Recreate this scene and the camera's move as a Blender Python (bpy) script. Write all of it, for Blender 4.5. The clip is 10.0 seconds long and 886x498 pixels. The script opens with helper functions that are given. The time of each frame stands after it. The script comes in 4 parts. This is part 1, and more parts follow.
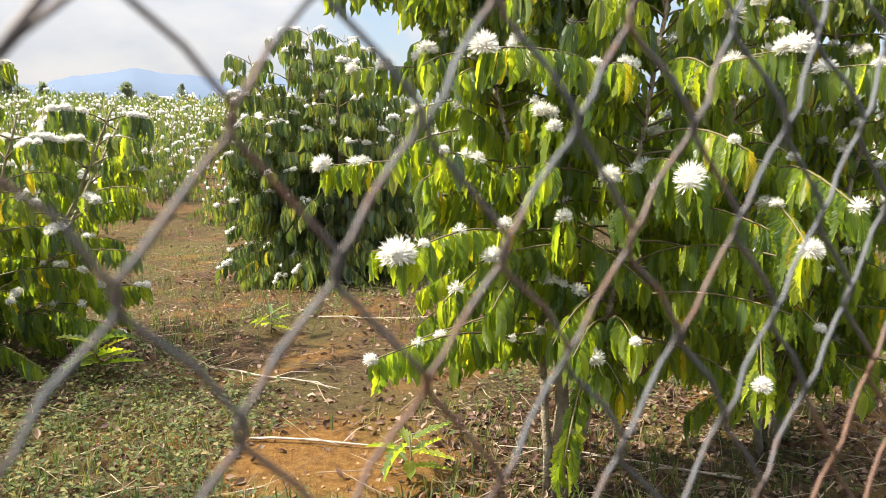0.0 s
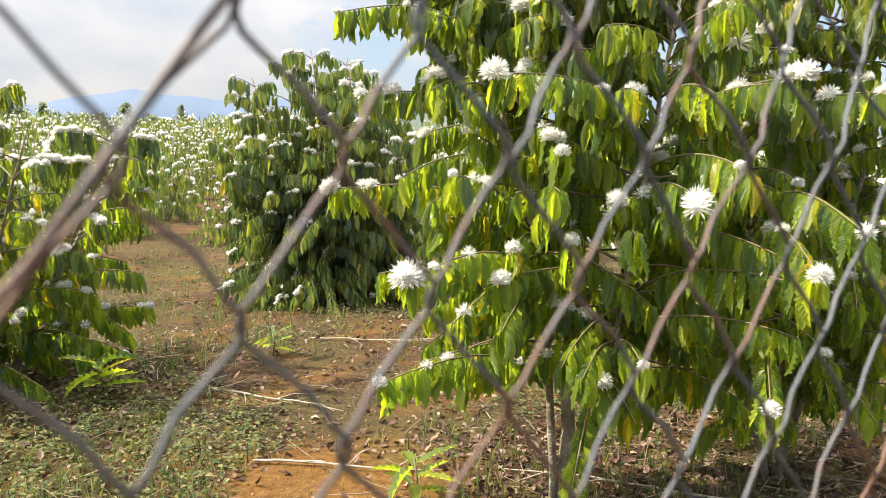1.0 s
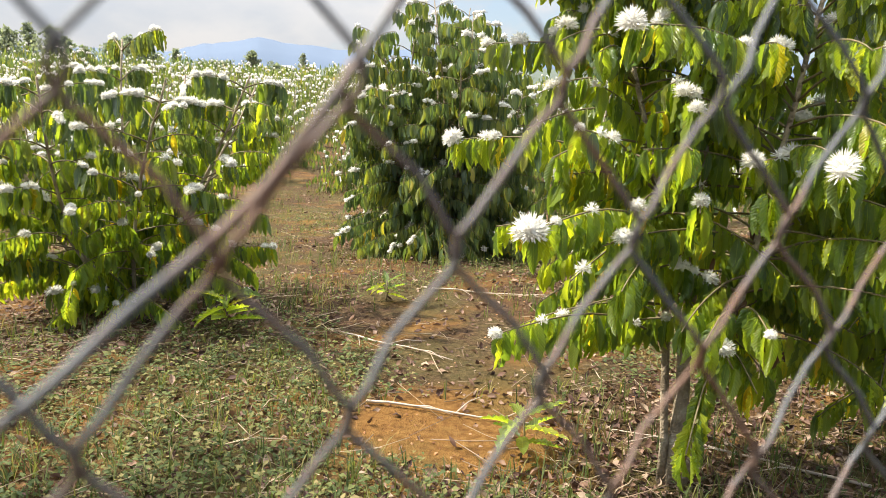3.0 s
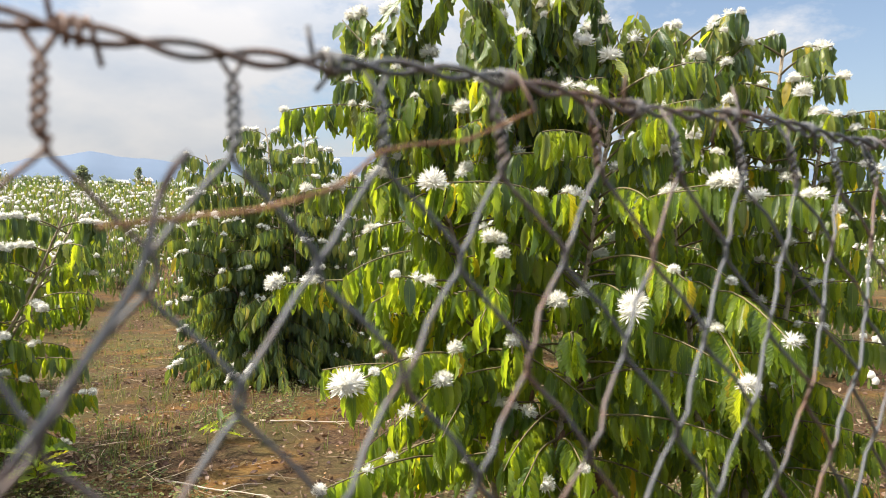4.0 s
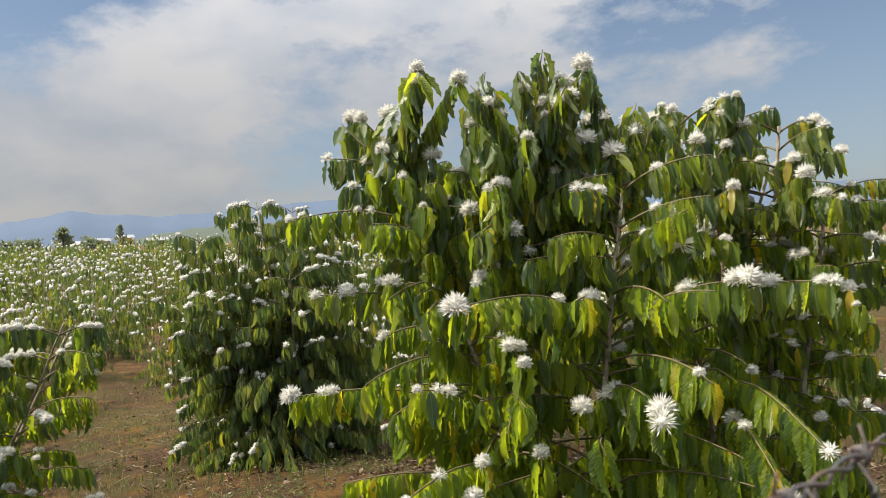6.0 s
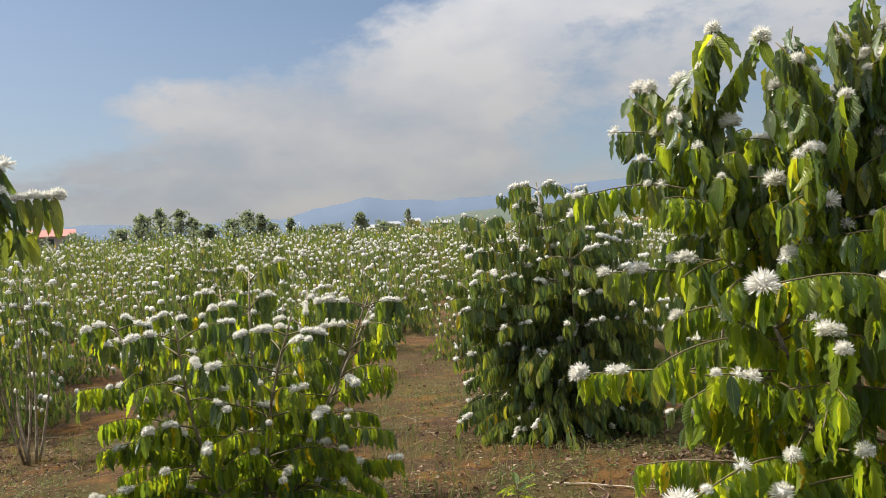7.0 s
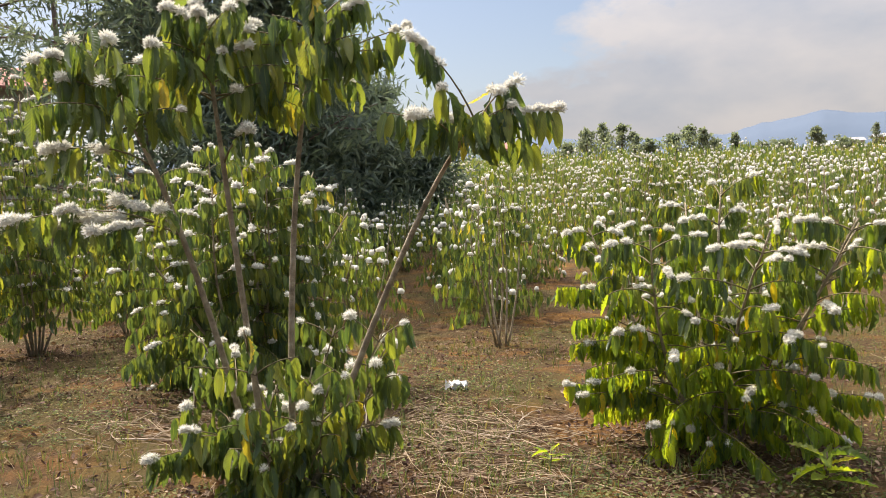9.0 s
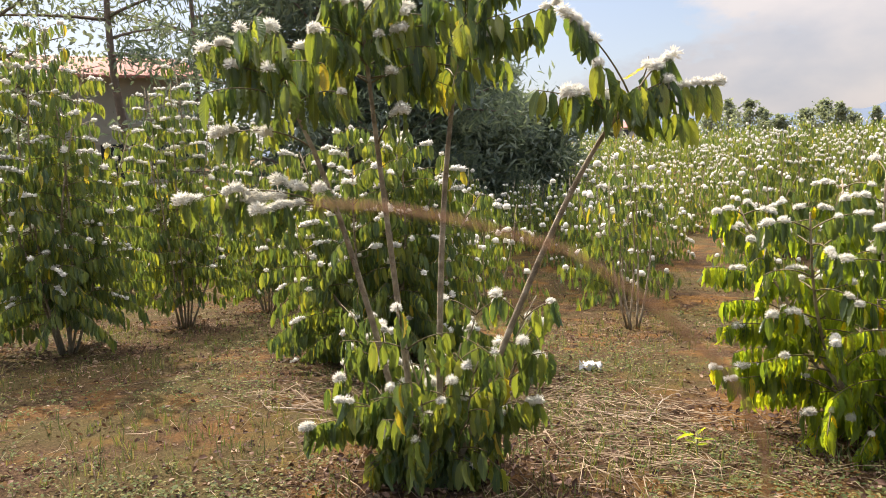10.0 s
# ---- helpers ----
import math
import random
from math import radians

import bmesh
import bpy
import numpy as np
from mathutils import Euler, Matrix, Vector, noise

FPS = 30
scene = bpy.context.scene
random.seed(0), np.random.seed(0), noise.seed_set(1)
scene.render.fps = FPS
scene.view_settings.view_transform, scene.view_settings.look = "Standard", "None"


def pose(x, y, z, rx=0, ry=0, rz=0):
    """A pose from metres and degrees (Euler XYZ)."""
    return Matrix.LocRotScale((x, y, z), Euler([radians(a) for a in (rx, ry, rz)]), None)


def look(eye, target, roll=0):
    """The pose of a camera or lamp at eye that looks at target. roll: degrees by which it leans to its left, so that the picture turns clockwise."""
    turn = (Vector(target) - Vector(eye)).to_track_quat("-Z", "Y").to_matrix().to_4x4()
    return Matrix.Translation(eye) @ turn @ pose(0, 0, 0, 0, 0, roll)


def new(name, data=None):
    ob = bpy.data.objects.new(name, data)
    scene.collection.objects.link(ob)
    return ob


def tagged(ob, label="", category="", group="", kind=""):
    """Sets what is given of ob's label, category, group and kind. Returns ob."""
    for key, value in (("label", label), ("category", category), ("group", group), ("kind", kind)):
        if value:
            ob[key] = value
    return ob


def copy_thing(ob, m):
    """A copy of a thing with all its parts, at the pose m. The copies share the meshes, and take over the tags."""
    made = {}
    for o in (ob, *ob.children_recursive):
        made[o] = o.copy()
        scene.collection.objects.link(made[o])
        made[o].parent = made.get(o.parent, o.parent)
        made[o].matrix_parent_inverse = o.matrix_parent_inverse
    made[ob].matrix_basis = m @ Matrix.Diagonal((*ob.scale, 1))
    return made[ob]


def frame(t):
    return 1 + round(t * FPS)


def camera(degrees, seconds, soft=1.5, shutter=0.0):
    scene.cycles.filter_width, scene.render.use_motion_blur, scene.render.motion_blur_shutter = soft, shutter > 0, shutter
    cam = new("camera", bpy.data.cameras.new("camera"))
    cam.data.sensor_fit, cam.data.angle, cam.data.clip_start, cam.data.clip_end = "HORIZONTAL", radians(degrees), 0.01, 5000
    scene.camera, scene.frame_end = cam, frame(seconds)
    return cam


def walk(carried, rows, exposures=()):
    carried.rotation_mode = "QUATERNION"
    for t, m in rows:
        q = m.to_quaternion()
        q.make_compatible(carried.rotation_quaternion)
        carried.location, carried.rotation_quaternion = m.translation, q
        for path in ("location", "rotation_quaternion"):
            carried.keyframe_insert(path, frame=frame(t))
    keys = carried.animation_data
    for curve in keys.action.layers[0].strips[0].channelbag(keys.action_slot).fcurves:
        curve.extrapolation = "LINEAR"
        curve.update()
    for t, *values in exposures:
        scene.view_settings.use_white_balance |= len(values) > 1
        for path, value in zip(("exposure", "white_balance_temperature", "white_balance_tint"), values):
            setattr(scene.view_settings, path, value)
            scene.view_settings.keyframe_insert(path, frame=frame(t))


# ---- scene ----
cam = camera(58.91, 10.0, 0.65)
cam.data.dof.use_dof, cam.data.dof.focus_distance, cam.data.dof.aperture_fstop = True, 3.6, 9.0
ROWS = [
    (0.0, 0.049, 0.020, 1.150, 80.85, -0.33, 0.82),
    (0.5, 0.046, 0.015, 1.152, 82.01, -0.49, 0.17),
    (1.0, 0.017, 0.005, 1.155, 82.44, -0.65, 0.68),
    (1.5, 0.001, -0.001, 1.154, 82.57, -1.20, 1.66),
    (2.0, -0.039, 0.052, 1.121, 78.75, -0.38, 12.06),
    (2.2, -0.044, 0.066, 1.118, 78.11, -0.41, 13.62),
    (3.3, 0.020, -0.008, 1.156, 79.57, -2.30, 4.50),
    (3.5, 0.047, 0.008, 1.163, 80.31, -1.87, 0.94),
    (3.8, 0.056, -0.005, 1.215, 84.11, -1.45, -2.08),
    (4.0, 0.068, -0.002, 1.270, 86.99, -0.67, -2.23),
    (4.2, 0.061, 0.016, 1.321, 88.73, 0.15, -2.57),
    (4.5, 0.048, 0.021, 1.390, 90.17, 0.34, -3.09),
    (5.0, 0.003, 0.031, 1.447, 90.38, 0.98, -3.05),
    (5.2, -0.006, 0.031, 1.470, 89.97, 1.60, -3.46),
    (6.3, -0.027, 0.022, 1.492, 89.56, 4.16, -2.29),
    (6.5, -0.038, 0.035, 1.487, 89.63, 4.41, 2.73),
    (7.0, -0.066, 0.052, 1.480, 89.36, 3.55, 16.47),
    (7.5, -0.095, 0.058, 1.474, 87.94, 3.00, 25.22),
    (8.0, -0.126, 0.029, 1.461, 85.83, 5.13, 33.66),
    (8.5, -0.156, -0.026, 1.475, 84.73, 4.00, 42.31),
    (9.0, -0.201, -0.077, 1.475, 84.71, 1.97, 47.62),
    (9.5, -0.217, -0.113, 1.466, 84.37, 2.77, 54.25),
    (10.0, -0.276, -0.211, 1.470, 83.67, 2.58, 55.96),
]
EXPOSURE = [(0.0, 1.24, 6600, 12), (3.6, 1.20, 6600, 12), (4.4, 0.72, 6550, 11), (6.5, 0.42, 6550, 11), (8.0, 0.52, 6650, 13), (9.0, 0.78, 6850, 16), (10.0, 0.98, 6950, 18)]
walk(cam, [(t, pose(x, y, z, rx, ry, rz)) for t, x, y, z, rx, ry, rz in ROWS], EXPOSURE)
CLOUD_AT = (0.3, 0.1, 0.7)

# ---- light ----
SUN_AZ, SUN_EL = -92.0, 50.0          # degrees: azimuth from +y towards +x, elevation
world = bpy.data.worlds.new("sky")
scene.world = world
world.use_nodes = True
wn, wl = world.node_tree.nodes, world.node_tree.links
wn.clear()
w_out = wn.new("ShaderNodeOutputWorld")
w_bg = wn.new("ShaderNodeBackground")
w_sky = wn.new("ShaderNodeTexSky")
w_sky.sky_type = "NISHITA"
w_sky.sun_disc = False
w_sky.sun_elevation, w_sky.sun_rotation = radians(SUN_EL), radians(SUN_AZ)
w_sky.air_density, w_sky.dust_density = 1.0, 1.2
w_geo = wn.new("ShaderNodeTexCoord")
w_sep = wn.new("ShaderNodeSeparateXYZ")
wl.new(w_geo.outputs["Generated"], w_sep.inputs[0])


def w_math(op, a, b=0.0, clamp=False):
    n = wn.new("ShaderNodeMath")
    n.operation, n.use_clamp = op, clamp
    for i, v in enumerate((a, b)):
        if isinstance(v, (int, float)):
            n.inputs[i].default_value = v
        else:
            wl.new(v, n.inputs[i])
    return n.outputs[0]


# clouds: heaps of noise, stretched along the horizon, thicker low down
w_map = wn.new("ShaderNodeMapping")
wl.new(w_geo.outputs["Generated"], w_map.inputs[0])
w_map.inputs["Location"].default_value = CLOUD_AT
w_map.inputs["Scale"].default_value = (1.0, 1.0, 2.0)
w_big = wn.new("ShaderNodeTexNoise")
w_big.inputs["Scale"].default_value, w_big.inputs["Detail"].default_value = 3.2, 10.0
w_big.inputs["Roughness"].default_value = 0.62
wl.new(w_map.outputs[0], w_big.inputs["Vector"])
# the bank of cloud lies below a slanting line across the sky
w_bank = wn.new("ShaderNodeVectorMath")
w_bank.operation = "DOT_PRODUCT"
wl.new(w_geo.outputs["Generated"], w_bank.inputs[0])
w_bank.inputs[1].default_value = (0.171, 0.351, -0.920)
w_edge = w_math("MAXIMUM", w_math("MINIMUM", w_math("MULTIPLY", w_bank.outputs["Value"], 2.2), 0.13), -0.22)
w_low = w_math("MULTIPLY", w_math("SUBTRACT", 0.09, w_sep.outputs[2], True), -1.2)
w_high = w_math("MULTIPLY", w_math("SUBTRACT", w_sep.outputs[2], 0.38, True), 0.95)      # broken cloud overhead, out of view, added for fill light
w_east = w_math("MULTIPLY", w_math("MULTIPLY", w_math("SUBTRACT", w_sep.outputs[0], 0.12), 4.0, True), -0.13)      # the bank breaks up towards the east
w_den = w_math("ADD", w_math("ADD", w_math("ADD", w_math("ADD", w_big.outputs["Fac"], w_edge), w_low), w_high), w_east)
w_ramp = wn.new("ShaderNodeValToRGB")
w_ramp.color_ramp.elements[0].position, w_ramp.color_ramp.elements[1].position = 0.49, 0.60
wl.new(w_den, w_ramp.inputs[0])
w_fine = wn.new("ShaderNodeTexNoise")
w_fine.inputs["Scale"].default_value, w_fine.inputs["Detail"].default_value = 6.5, 8.0
wl.new(w_map.outputs[0], w_fine.inputs["Vector"])
w_shade = wn.new("ShaderNodeMix")
w_shade.data_type = "RGBA"
w_shade.inputs[6].default_value = (6.6, 7.1, 7.8, 1)
w_shade.inputs[7].default_value = (9.3, 9.1, 8.9, 1)
w_folds = wn.new("ShaderNodeValToRGB")      # lit heads and grey folds of the heaps
w_folds.color_ramp.elements[0].position, w_folds.color_ramp.elements[1].position = 0.36, 0.64
wl.new(w_fine.outputs["Fac"], w_folds.inputs[0])
wl.new(w_folds.outputs[0], w_shade.inputs[0])
w_haze = wn.new("ShaderNodeMix")      # pale haze towards the horizon
w_haze.data_type = "RGBA"
wl.new(w_math("MULTIPLY", w_math("SUBTRACT", 0.32, w_sep.outputs[2], True), 1.7, True), w_haze.inputs[0])
w_clear = wn.new("ShaderNodeVectorMath")
w_clear.operation = "SCALE"
w_clear.inputs["Scale"].default_value = 0.8
wl.new(w_sky.outputs[0], w_clear.inputs[0])
wl.new(w_clear.outputs[0], w_haze.inputs[6])
w_haze.inputs[7].default_value = (2.35, 2.9, 3.8, 1)
# cloud is dimmed along the horizon, and brightened overhead, unseen, for fill light
w_gain = w_math("ADD", 0.39, w_math("MULTIPLY", w_math("MULTIPLY", w_sep.outputs[2], w_sep.outputs[2]), 3.4))
w_lit = wn.new("ShaderNodeVectorMath")
w_lit.operation = "SCALE"
wl.new(w_shade.outputs[2], w_lit.inputs[0])
wl.new(w_gain, w_lit.inputs["Scale"])
w_mix = wn.new("ShaderNodeMix")
w_mix.data_type = "RGBA"
wl.new(w_math("MULTIPLY", w_ramp.outputs[0], 0.85), w_mix.inputs[0])
wl.new(w_haze.outputs[2], w_mix.inputs[6])
wl.new(w_lit.outputs[0], w_mix.inputs[7])
wl.new(w_mix.outputs[2], w_bg.inputs[0])
w_bg.inputs[1].default_value = 0.100
wl.new(w_bg.outputs[0], w_out.inputs[0])

sun = new("sun", bpy.data.lights.new("sun", "SUN"))
sun.data.energy, sun.data.angle, sun.data.color = 4.6, radians(0.5), (1.0, 0.94, 0.84)
s_az, s_el = radians(SUN_AZ), radians(SUN_EL)
sun.matrix_world = look((0, 0, 0), (-math.sin(s_az) * math.cos(s_el), -math.cos(s_az) * math.cos(s_el), -math.sin(s_el)))


# ---- materials ----
class Nodes:
    """Short hand for a node material."""

    def __init__(self, name):
        self.mat = bpy.data.materials.new(name)
        self.mat.use_nodes = True
        self.n, self.l = self.mat.node_tree.nodes, self.mat.node_tree.links
        self.bsdf = self.n["Principled BSDF"]
        self.out = self.n["Material Output"]

    def put(self, socket, value):
        if isinstance(value, bpy.types.NodeSocket):
            self.l.new(value, socket)
        else:
            socket.default_value = value

    def math(self, op, a, b=0.0, clamp=False):
        n = self.n.new("ShaderNodeMath")
        n.operation, n.use_clamp = op, clamp
        self.put(n.inputs[0], a), self.put(n.inputs[1], b)
        return n.outputs[0]

    def mix(self, fac, a, b, blend="MIX"):
        n = self.n.new("ShaderNodeMix")
        n.data_type, n.blend_type = "RGBA", blend
        self.put(n.inputs[0], fac), self.put(n.inputs[6], a), self.put(n.inputs[7], b)
        return n.outputs[2]

    def noise(self, scale, detail=4.0, rough=0.55, vector=None):
        n = self.n.new("ShaderNodeTexNoise")
        n.inputs["Scale"].default_value, n.inputs["Detail"].default_value, n.inputs["Roughness"].default_value = scale, detail, rough
        if vector is not None:
            self.l.new(vector, n.inputs["Vector"])
        return n.outputs["Fac"]

    def ramp(self, fac, stops):
        n = self.n.new("ShaderNodeValToRGB")
        e = n.color_ramp.elements
        while len(e) < len(stops):
            e.new(0.5)
        for el, (p, c) in zip(e, stops):
            el.position, el.color = p, (*c, 1) if len(c) == 3 else c
        self.put(n.inputs[0], fac)
        return n.outputs[0]

    def coord(self, kind="Object"):
        return self.n.new("ShaderNodeTexCoord").outputs[kind]

    def position(self):
        return self.n.new("ShaderNodeNewGeometry").outputs["Position"]

    def bump(self, height, strength=0.5, distance=0.01):
        n = self.n.new("ShaderNodeBump")
        n.inputs["Strength"].default_value, n.inputs["Distance"].default_value = strength, distance
        self.l.new(height, n.inputs["Height"])
        self.l.new(n.outputs[0], self.bsdf.inputs["Normal"])
        return n.outputs[0]

    def chance(self, joined):
        """A random number for each piece: by object, or by island in a joined mesh."""
        if joined:
            return self.n.new("ShaderNodeNewGeometry").outputs["Random Per Island"]
        return self.n.new("ShaderNodeObjectInfo").outputs["Random"]


def thin(m, colour, share):
    """Lets light through: a share of translucence beside the surface's own gloss."""
    t = m.n.new("ShaderNodeBsdfTranslucent")
    m.put(t.inputs[0], colour)
    if m.bsdf.inputs["Normal"].is_linked:
        m.l.new(m.bsdf.inputs["Normal"].links[0].from_socket, t.inputs["Normal"])
    s = m.n.new("ShaderNodeMixShader")
    s.inputs[0].default_value = share
    m.l.new(m.bsdf.outputs[0], s.inputs[1])
    m.l.new(t.outputs[0], s.inputs[2])
    m.l.new(s.outputs[0], m.out.inputs[0])


def leaf_material(name, joined, old=0.045, dark=False):
    """A coffee leaf; dark: the deep green of well-fed plants, in place of the yellowish green of hungry ones."""
    m = Nodes(name)
    r = m.chance(joined)
    uv = m.coord("UV")
    sep = m.n.new("ShaderNodeSeparateXYZ")
    m.l.new(uv, sep.inputs[0])
    u, v = sep.outputs[0], sep.outputs[1]
    side = m.math("ABSOLUTE", m.math("SUBTRACT", u, 0.5))
    rib = m.math("LESS_THAN", side, 0.022)
    vein = m.math("SINE", m.math("MULTIPLY", m.math("SUBTRACT", v, m.math("MULTIPLY", side, 0.35)), 75.0))
    green = m.ramp(r, [(0.0, (0.060, 0.100, 0.036)), (0.3, (0.108, 0.162, 0.040)), (0.62, (0.190, 0.246, 0.042)),
                       (1.0 - old, (0.31, 0.345, 0.044)), (1.0, (0.58, 0.40, 0.03))])
    if dark:
        green = m.ramp(r, [(0.0, (0.050, 0.088, 0.046)), (0.4, (0.100, 0.142, 0.055)), (0.8, (0.180, 0.212, 0.055)), (1.0 - old * 0.6, (0.28, 0.285, 0.055)), (1.0, (0.52, 0.38, 0.05))])
    blotch = m.noise(22.0, 3.0)
    col = m.mix(m.math("MULTIPLY", blotch, 0.35), green, (0.07, 0.11, 0.035, 1) if dark else (0.10, 0.16, 0.03, 1))
    spot = m.ramp(m.noise(55.0, 2.0), [(0.66, (0, 0, 0)), (0.74, (1, 1, 1))])
    col = m.mix(m.math("MULTIPLY", spot, 0.5), col, (0.20, 0.13, 0.04, 1))
    col = m.mix(m.math("MULTIPLY", rib, 0.6), col, (0.26, 0.30, 0.08, 1))
    m.put(m.bsdf.inputs["Base Color"], col)
    m.put(m.bsdf.inputs["Roughness"], m.math("ADD", 0.22, m.math("MULTIPLY", blotch, 0.22)))
    m.bsdf.inputs["Specular IOR Level"].default_value = 0.7
    m.bump(m.math("ADD", m.math("MULTIPLY", vein, 0.5), m.math("MULTIPLY", rib, -1.0)), 0.32, 0.004)
    through_col = m.mix(1.0, col, (2.8, 2.7, 0.9, 1) if dark else (3.4, 3.1, 0.7, 1), "MULTIPLY")
    through_col = m.mix(m.math("MULTIPLY", m.math("ADD", vein, 1.0), 0.2), through_col, (0.11, 0.15, 0.03, 1) if dark else (0.25, 0.34, 0.015, 1))
    thin(m, through_col, 0.38 if dark else 0.60)
    return m.mat


def flower_material():
    m = Nodes("petal_white")
    p = m.noise(60.0, 2.0, vector=m.position())
    m.put(m.bsdf.inputs["Base Color"], m.mix(p, (0.84, 0.82, 0.76, 1), (0.76, 0.71, 0.60, 1)))
    m.bsdf.inputs["Roughness"].default_value = 0.6
    thin(m, (0.76, 0.76, 0.68, 1), 0.35)
    return m.mat


def bark_material():
    m = Nodes("coffee_bark")
    v = m.position()
    a, b = m.noise(14.0, 6.0, vector=v), m.noise(120.0, 4.0, vector=v)
    m.put(m.bsdf.inputs["Base Color"], m.ramp(a, [(0.3, (0.16, 0.12, 0.075)), (0.52, (0.33, 0.265, 0.175)), (0.72, (0.52, 0.45, 0.33))]))
    m.bsdf.inputs["Roughness"].default_value = 0.9
    m.bump(m.math("ADD", a, b), 0.9, 0.015)
    return m.mat


def twig_material():
    m = Nodes("green_twig")
    a = m.noise(30.0, 3.0, vector=m.position())
    m.put(m.bsdf.inputs["Base Color"], m.mix(a, (0.10, 0.10, 0.035, 1), (0.16, 0.10, 0.05, 1)))
    m.bsdf.inputs["Roughness"].default_value = 0.7
    return m.mat


def soil_material():
    m = Nodes("red_soil")
    v = m.position()
    big, mid, fine, grit = m.noise(0.55, 4.0, vector=v), m.noise(3.2, 6.0, vector=v), m.noise(28.0, 6.0, 0.65, v), m.noise(170.0, 3.0, vector=v)
    soil = m.ramp(fine, [(0.25, (0.125, 0.055, 0.015)), (0.5, (0.265, 0.130, 0.033)), (0.75, (0.37, 0.205, 0.062))])
    mulch = m.ramp(m.noise(45.0, 5.0, 0.7, v), [(0.3, (0.030, 0.016, 0.009)), (0.5, (0.100, 0.056, 0.028)), (0.72, (0.23, 0.145, 0.072))])
    cover = m.ramp(m.math("ADD", m.math("MULTIPLY", mid, 0.7), m.math("MULTIPLY", big, 0.5)), [(0.42, (0, 0, 0)), (0.60, (1, 1, 1))])
    spread = m.n.new("ShaderNodeVectorMath")          # a swept patch of bare earth in front of the big plant
    spread.operation = "DISTANCE"
    m.l.new(v, spread.inputs[0])
    spread.inputs[1].default_value = (-0.30, 2.72, -0.1)
    swept = m.math("SUBTRACT", 1.35, m.math("ADD", m.math("MULTIPLY", spread.outputs["Value"], 1.7), m.math("MULTIPLY", mid, 0.55)), True)
    cover = m.math("MULTIPLY", cover, m.math("SUBTRACT", 1.0, m.math("MULTIPLY", swept, 3.0, True), True))
    col = m.mix(cover, soil, mulch)
    green = m.ramp(m.math("ADD", m.noise(1.1, 4.0, vector=v), m.math("MULTIPLY", m.noise(12.0, 4.0, vector=v), 0.35)), [(0.60, (0, 0, 0)), (0.76, (1, 1, 1))])
    col = m.mix(m.math("MULTIPLY", green, 0.48), col, (0.125, 0.115, 0.033, 1))
    m.put(m.bsdf.inputs["Base Color"], col)
    m.bsdf.inputs["Roughness"].default_value = 0.95
    m.bsdf.inputs["Specular IOR Level"].default_value = 0.15
    m.bump(m.math("ADD", m.math("MULTIPLY", fine, 1.6), grit), 1.0, 0.035)
    return m.mat


def scatter_material(name, stops, share=0.25, rough=0.8):
    """Loose bits joined in one mesh: each takes a colour of its own."""
    m = Nodes(name)
    r = m.chance(True)
    col = m.ramp(r, stops)
    col = m.mix(m.math("MULTIPLY", m.noise(80.0, 3.0, vector=m.position()), 0.4), col, m.mix(1.0, col, (0.5, 0.5, 0.5, 1), "MULTIPLY"))
    m.put(m.bsdf.inputs["Base Color"], col)
    m.bsdf.inputs["Roughness"].default_value = rough
    if share:
        thin(m, m.mix(1.0, col, (1.6, 1.6, 1.0, 1), "MULTIPLY"), share)
    return m.mat


def wire_material():
    m = Nodes("old_galvanised_wire")
    v = m.position()
    rust = m.ramp(m.math("ADD", m.noise(9.0, 3.0, vector=v), m.math("MULTIPLY", m.noise(90.0, 4.0, vector=v), 0.25)), [(0.60, (0, 0, 0)), (0.77, (1, 1, 1))])
    grey = m.mix(m.noise(60.0, 4.0, vector=v), (0.065, 0.068, 0.07, 1), (0.16, 0.16, 0.155, 1))
    brown = m.mix(m.noise(140.0, 4.0, vector=v), (0.07, 0.036, 0.020, 1), (0.19, 0.095, 0.050, 1))
    m.put(m.bsdf.inputs["Base Color"], m.mix(rust, grey, brown))
    m.put(m.bsdf.inputs["Metallic"], m.math("SUBTRACT", 0.55, m.math("MULTIPLY", rust, 0.55)))
    m.bsdf.inputs["Roughness"].default_value = 0.62
    m.bump(m.noise(400.0, 3.0, vector=v), 0.5, 0.001)
    return m.mat


def plain_material(name, a, b, scale, rough=0.8, bump=0.3):
    m = Nodes(name)
    v = m.position()
    f = m.noise(scale, 6.0, 0.6, v)
    m.put(m.bsdf.inputs["Base Color"], m.mix(f, (*a, 1), (*b, 1)))
    m.bsdf.inputs["Roughness"].default_value = rough
    m.bump(f, bump, 0.05)
    return m.mat


LEAF, LEAF_JOINED = leaf_material("coffee_leaf", False), leaf_material("coffee_leaf_joined", True)
LEAF_DARK, LEAF_DARK_JOINED = leaf_material("dark_coffee_leaf", False, dark=True), leaf_material("dark_coffee_leaf_joined", True, dark=True)
PETAL, BARK, TWIG, SOIL, WIRE = flower_material(), bark_material(), twig_material(), soil_material(), wire_material()

# ---- geometry helpers ----
def cross3(a, b):
    return np.array((a[1] * b[2] - a[2] * b[1], a[2] * b[0] - a[0] * b[2], a[0] * b[1] - a[1] * b[0]))


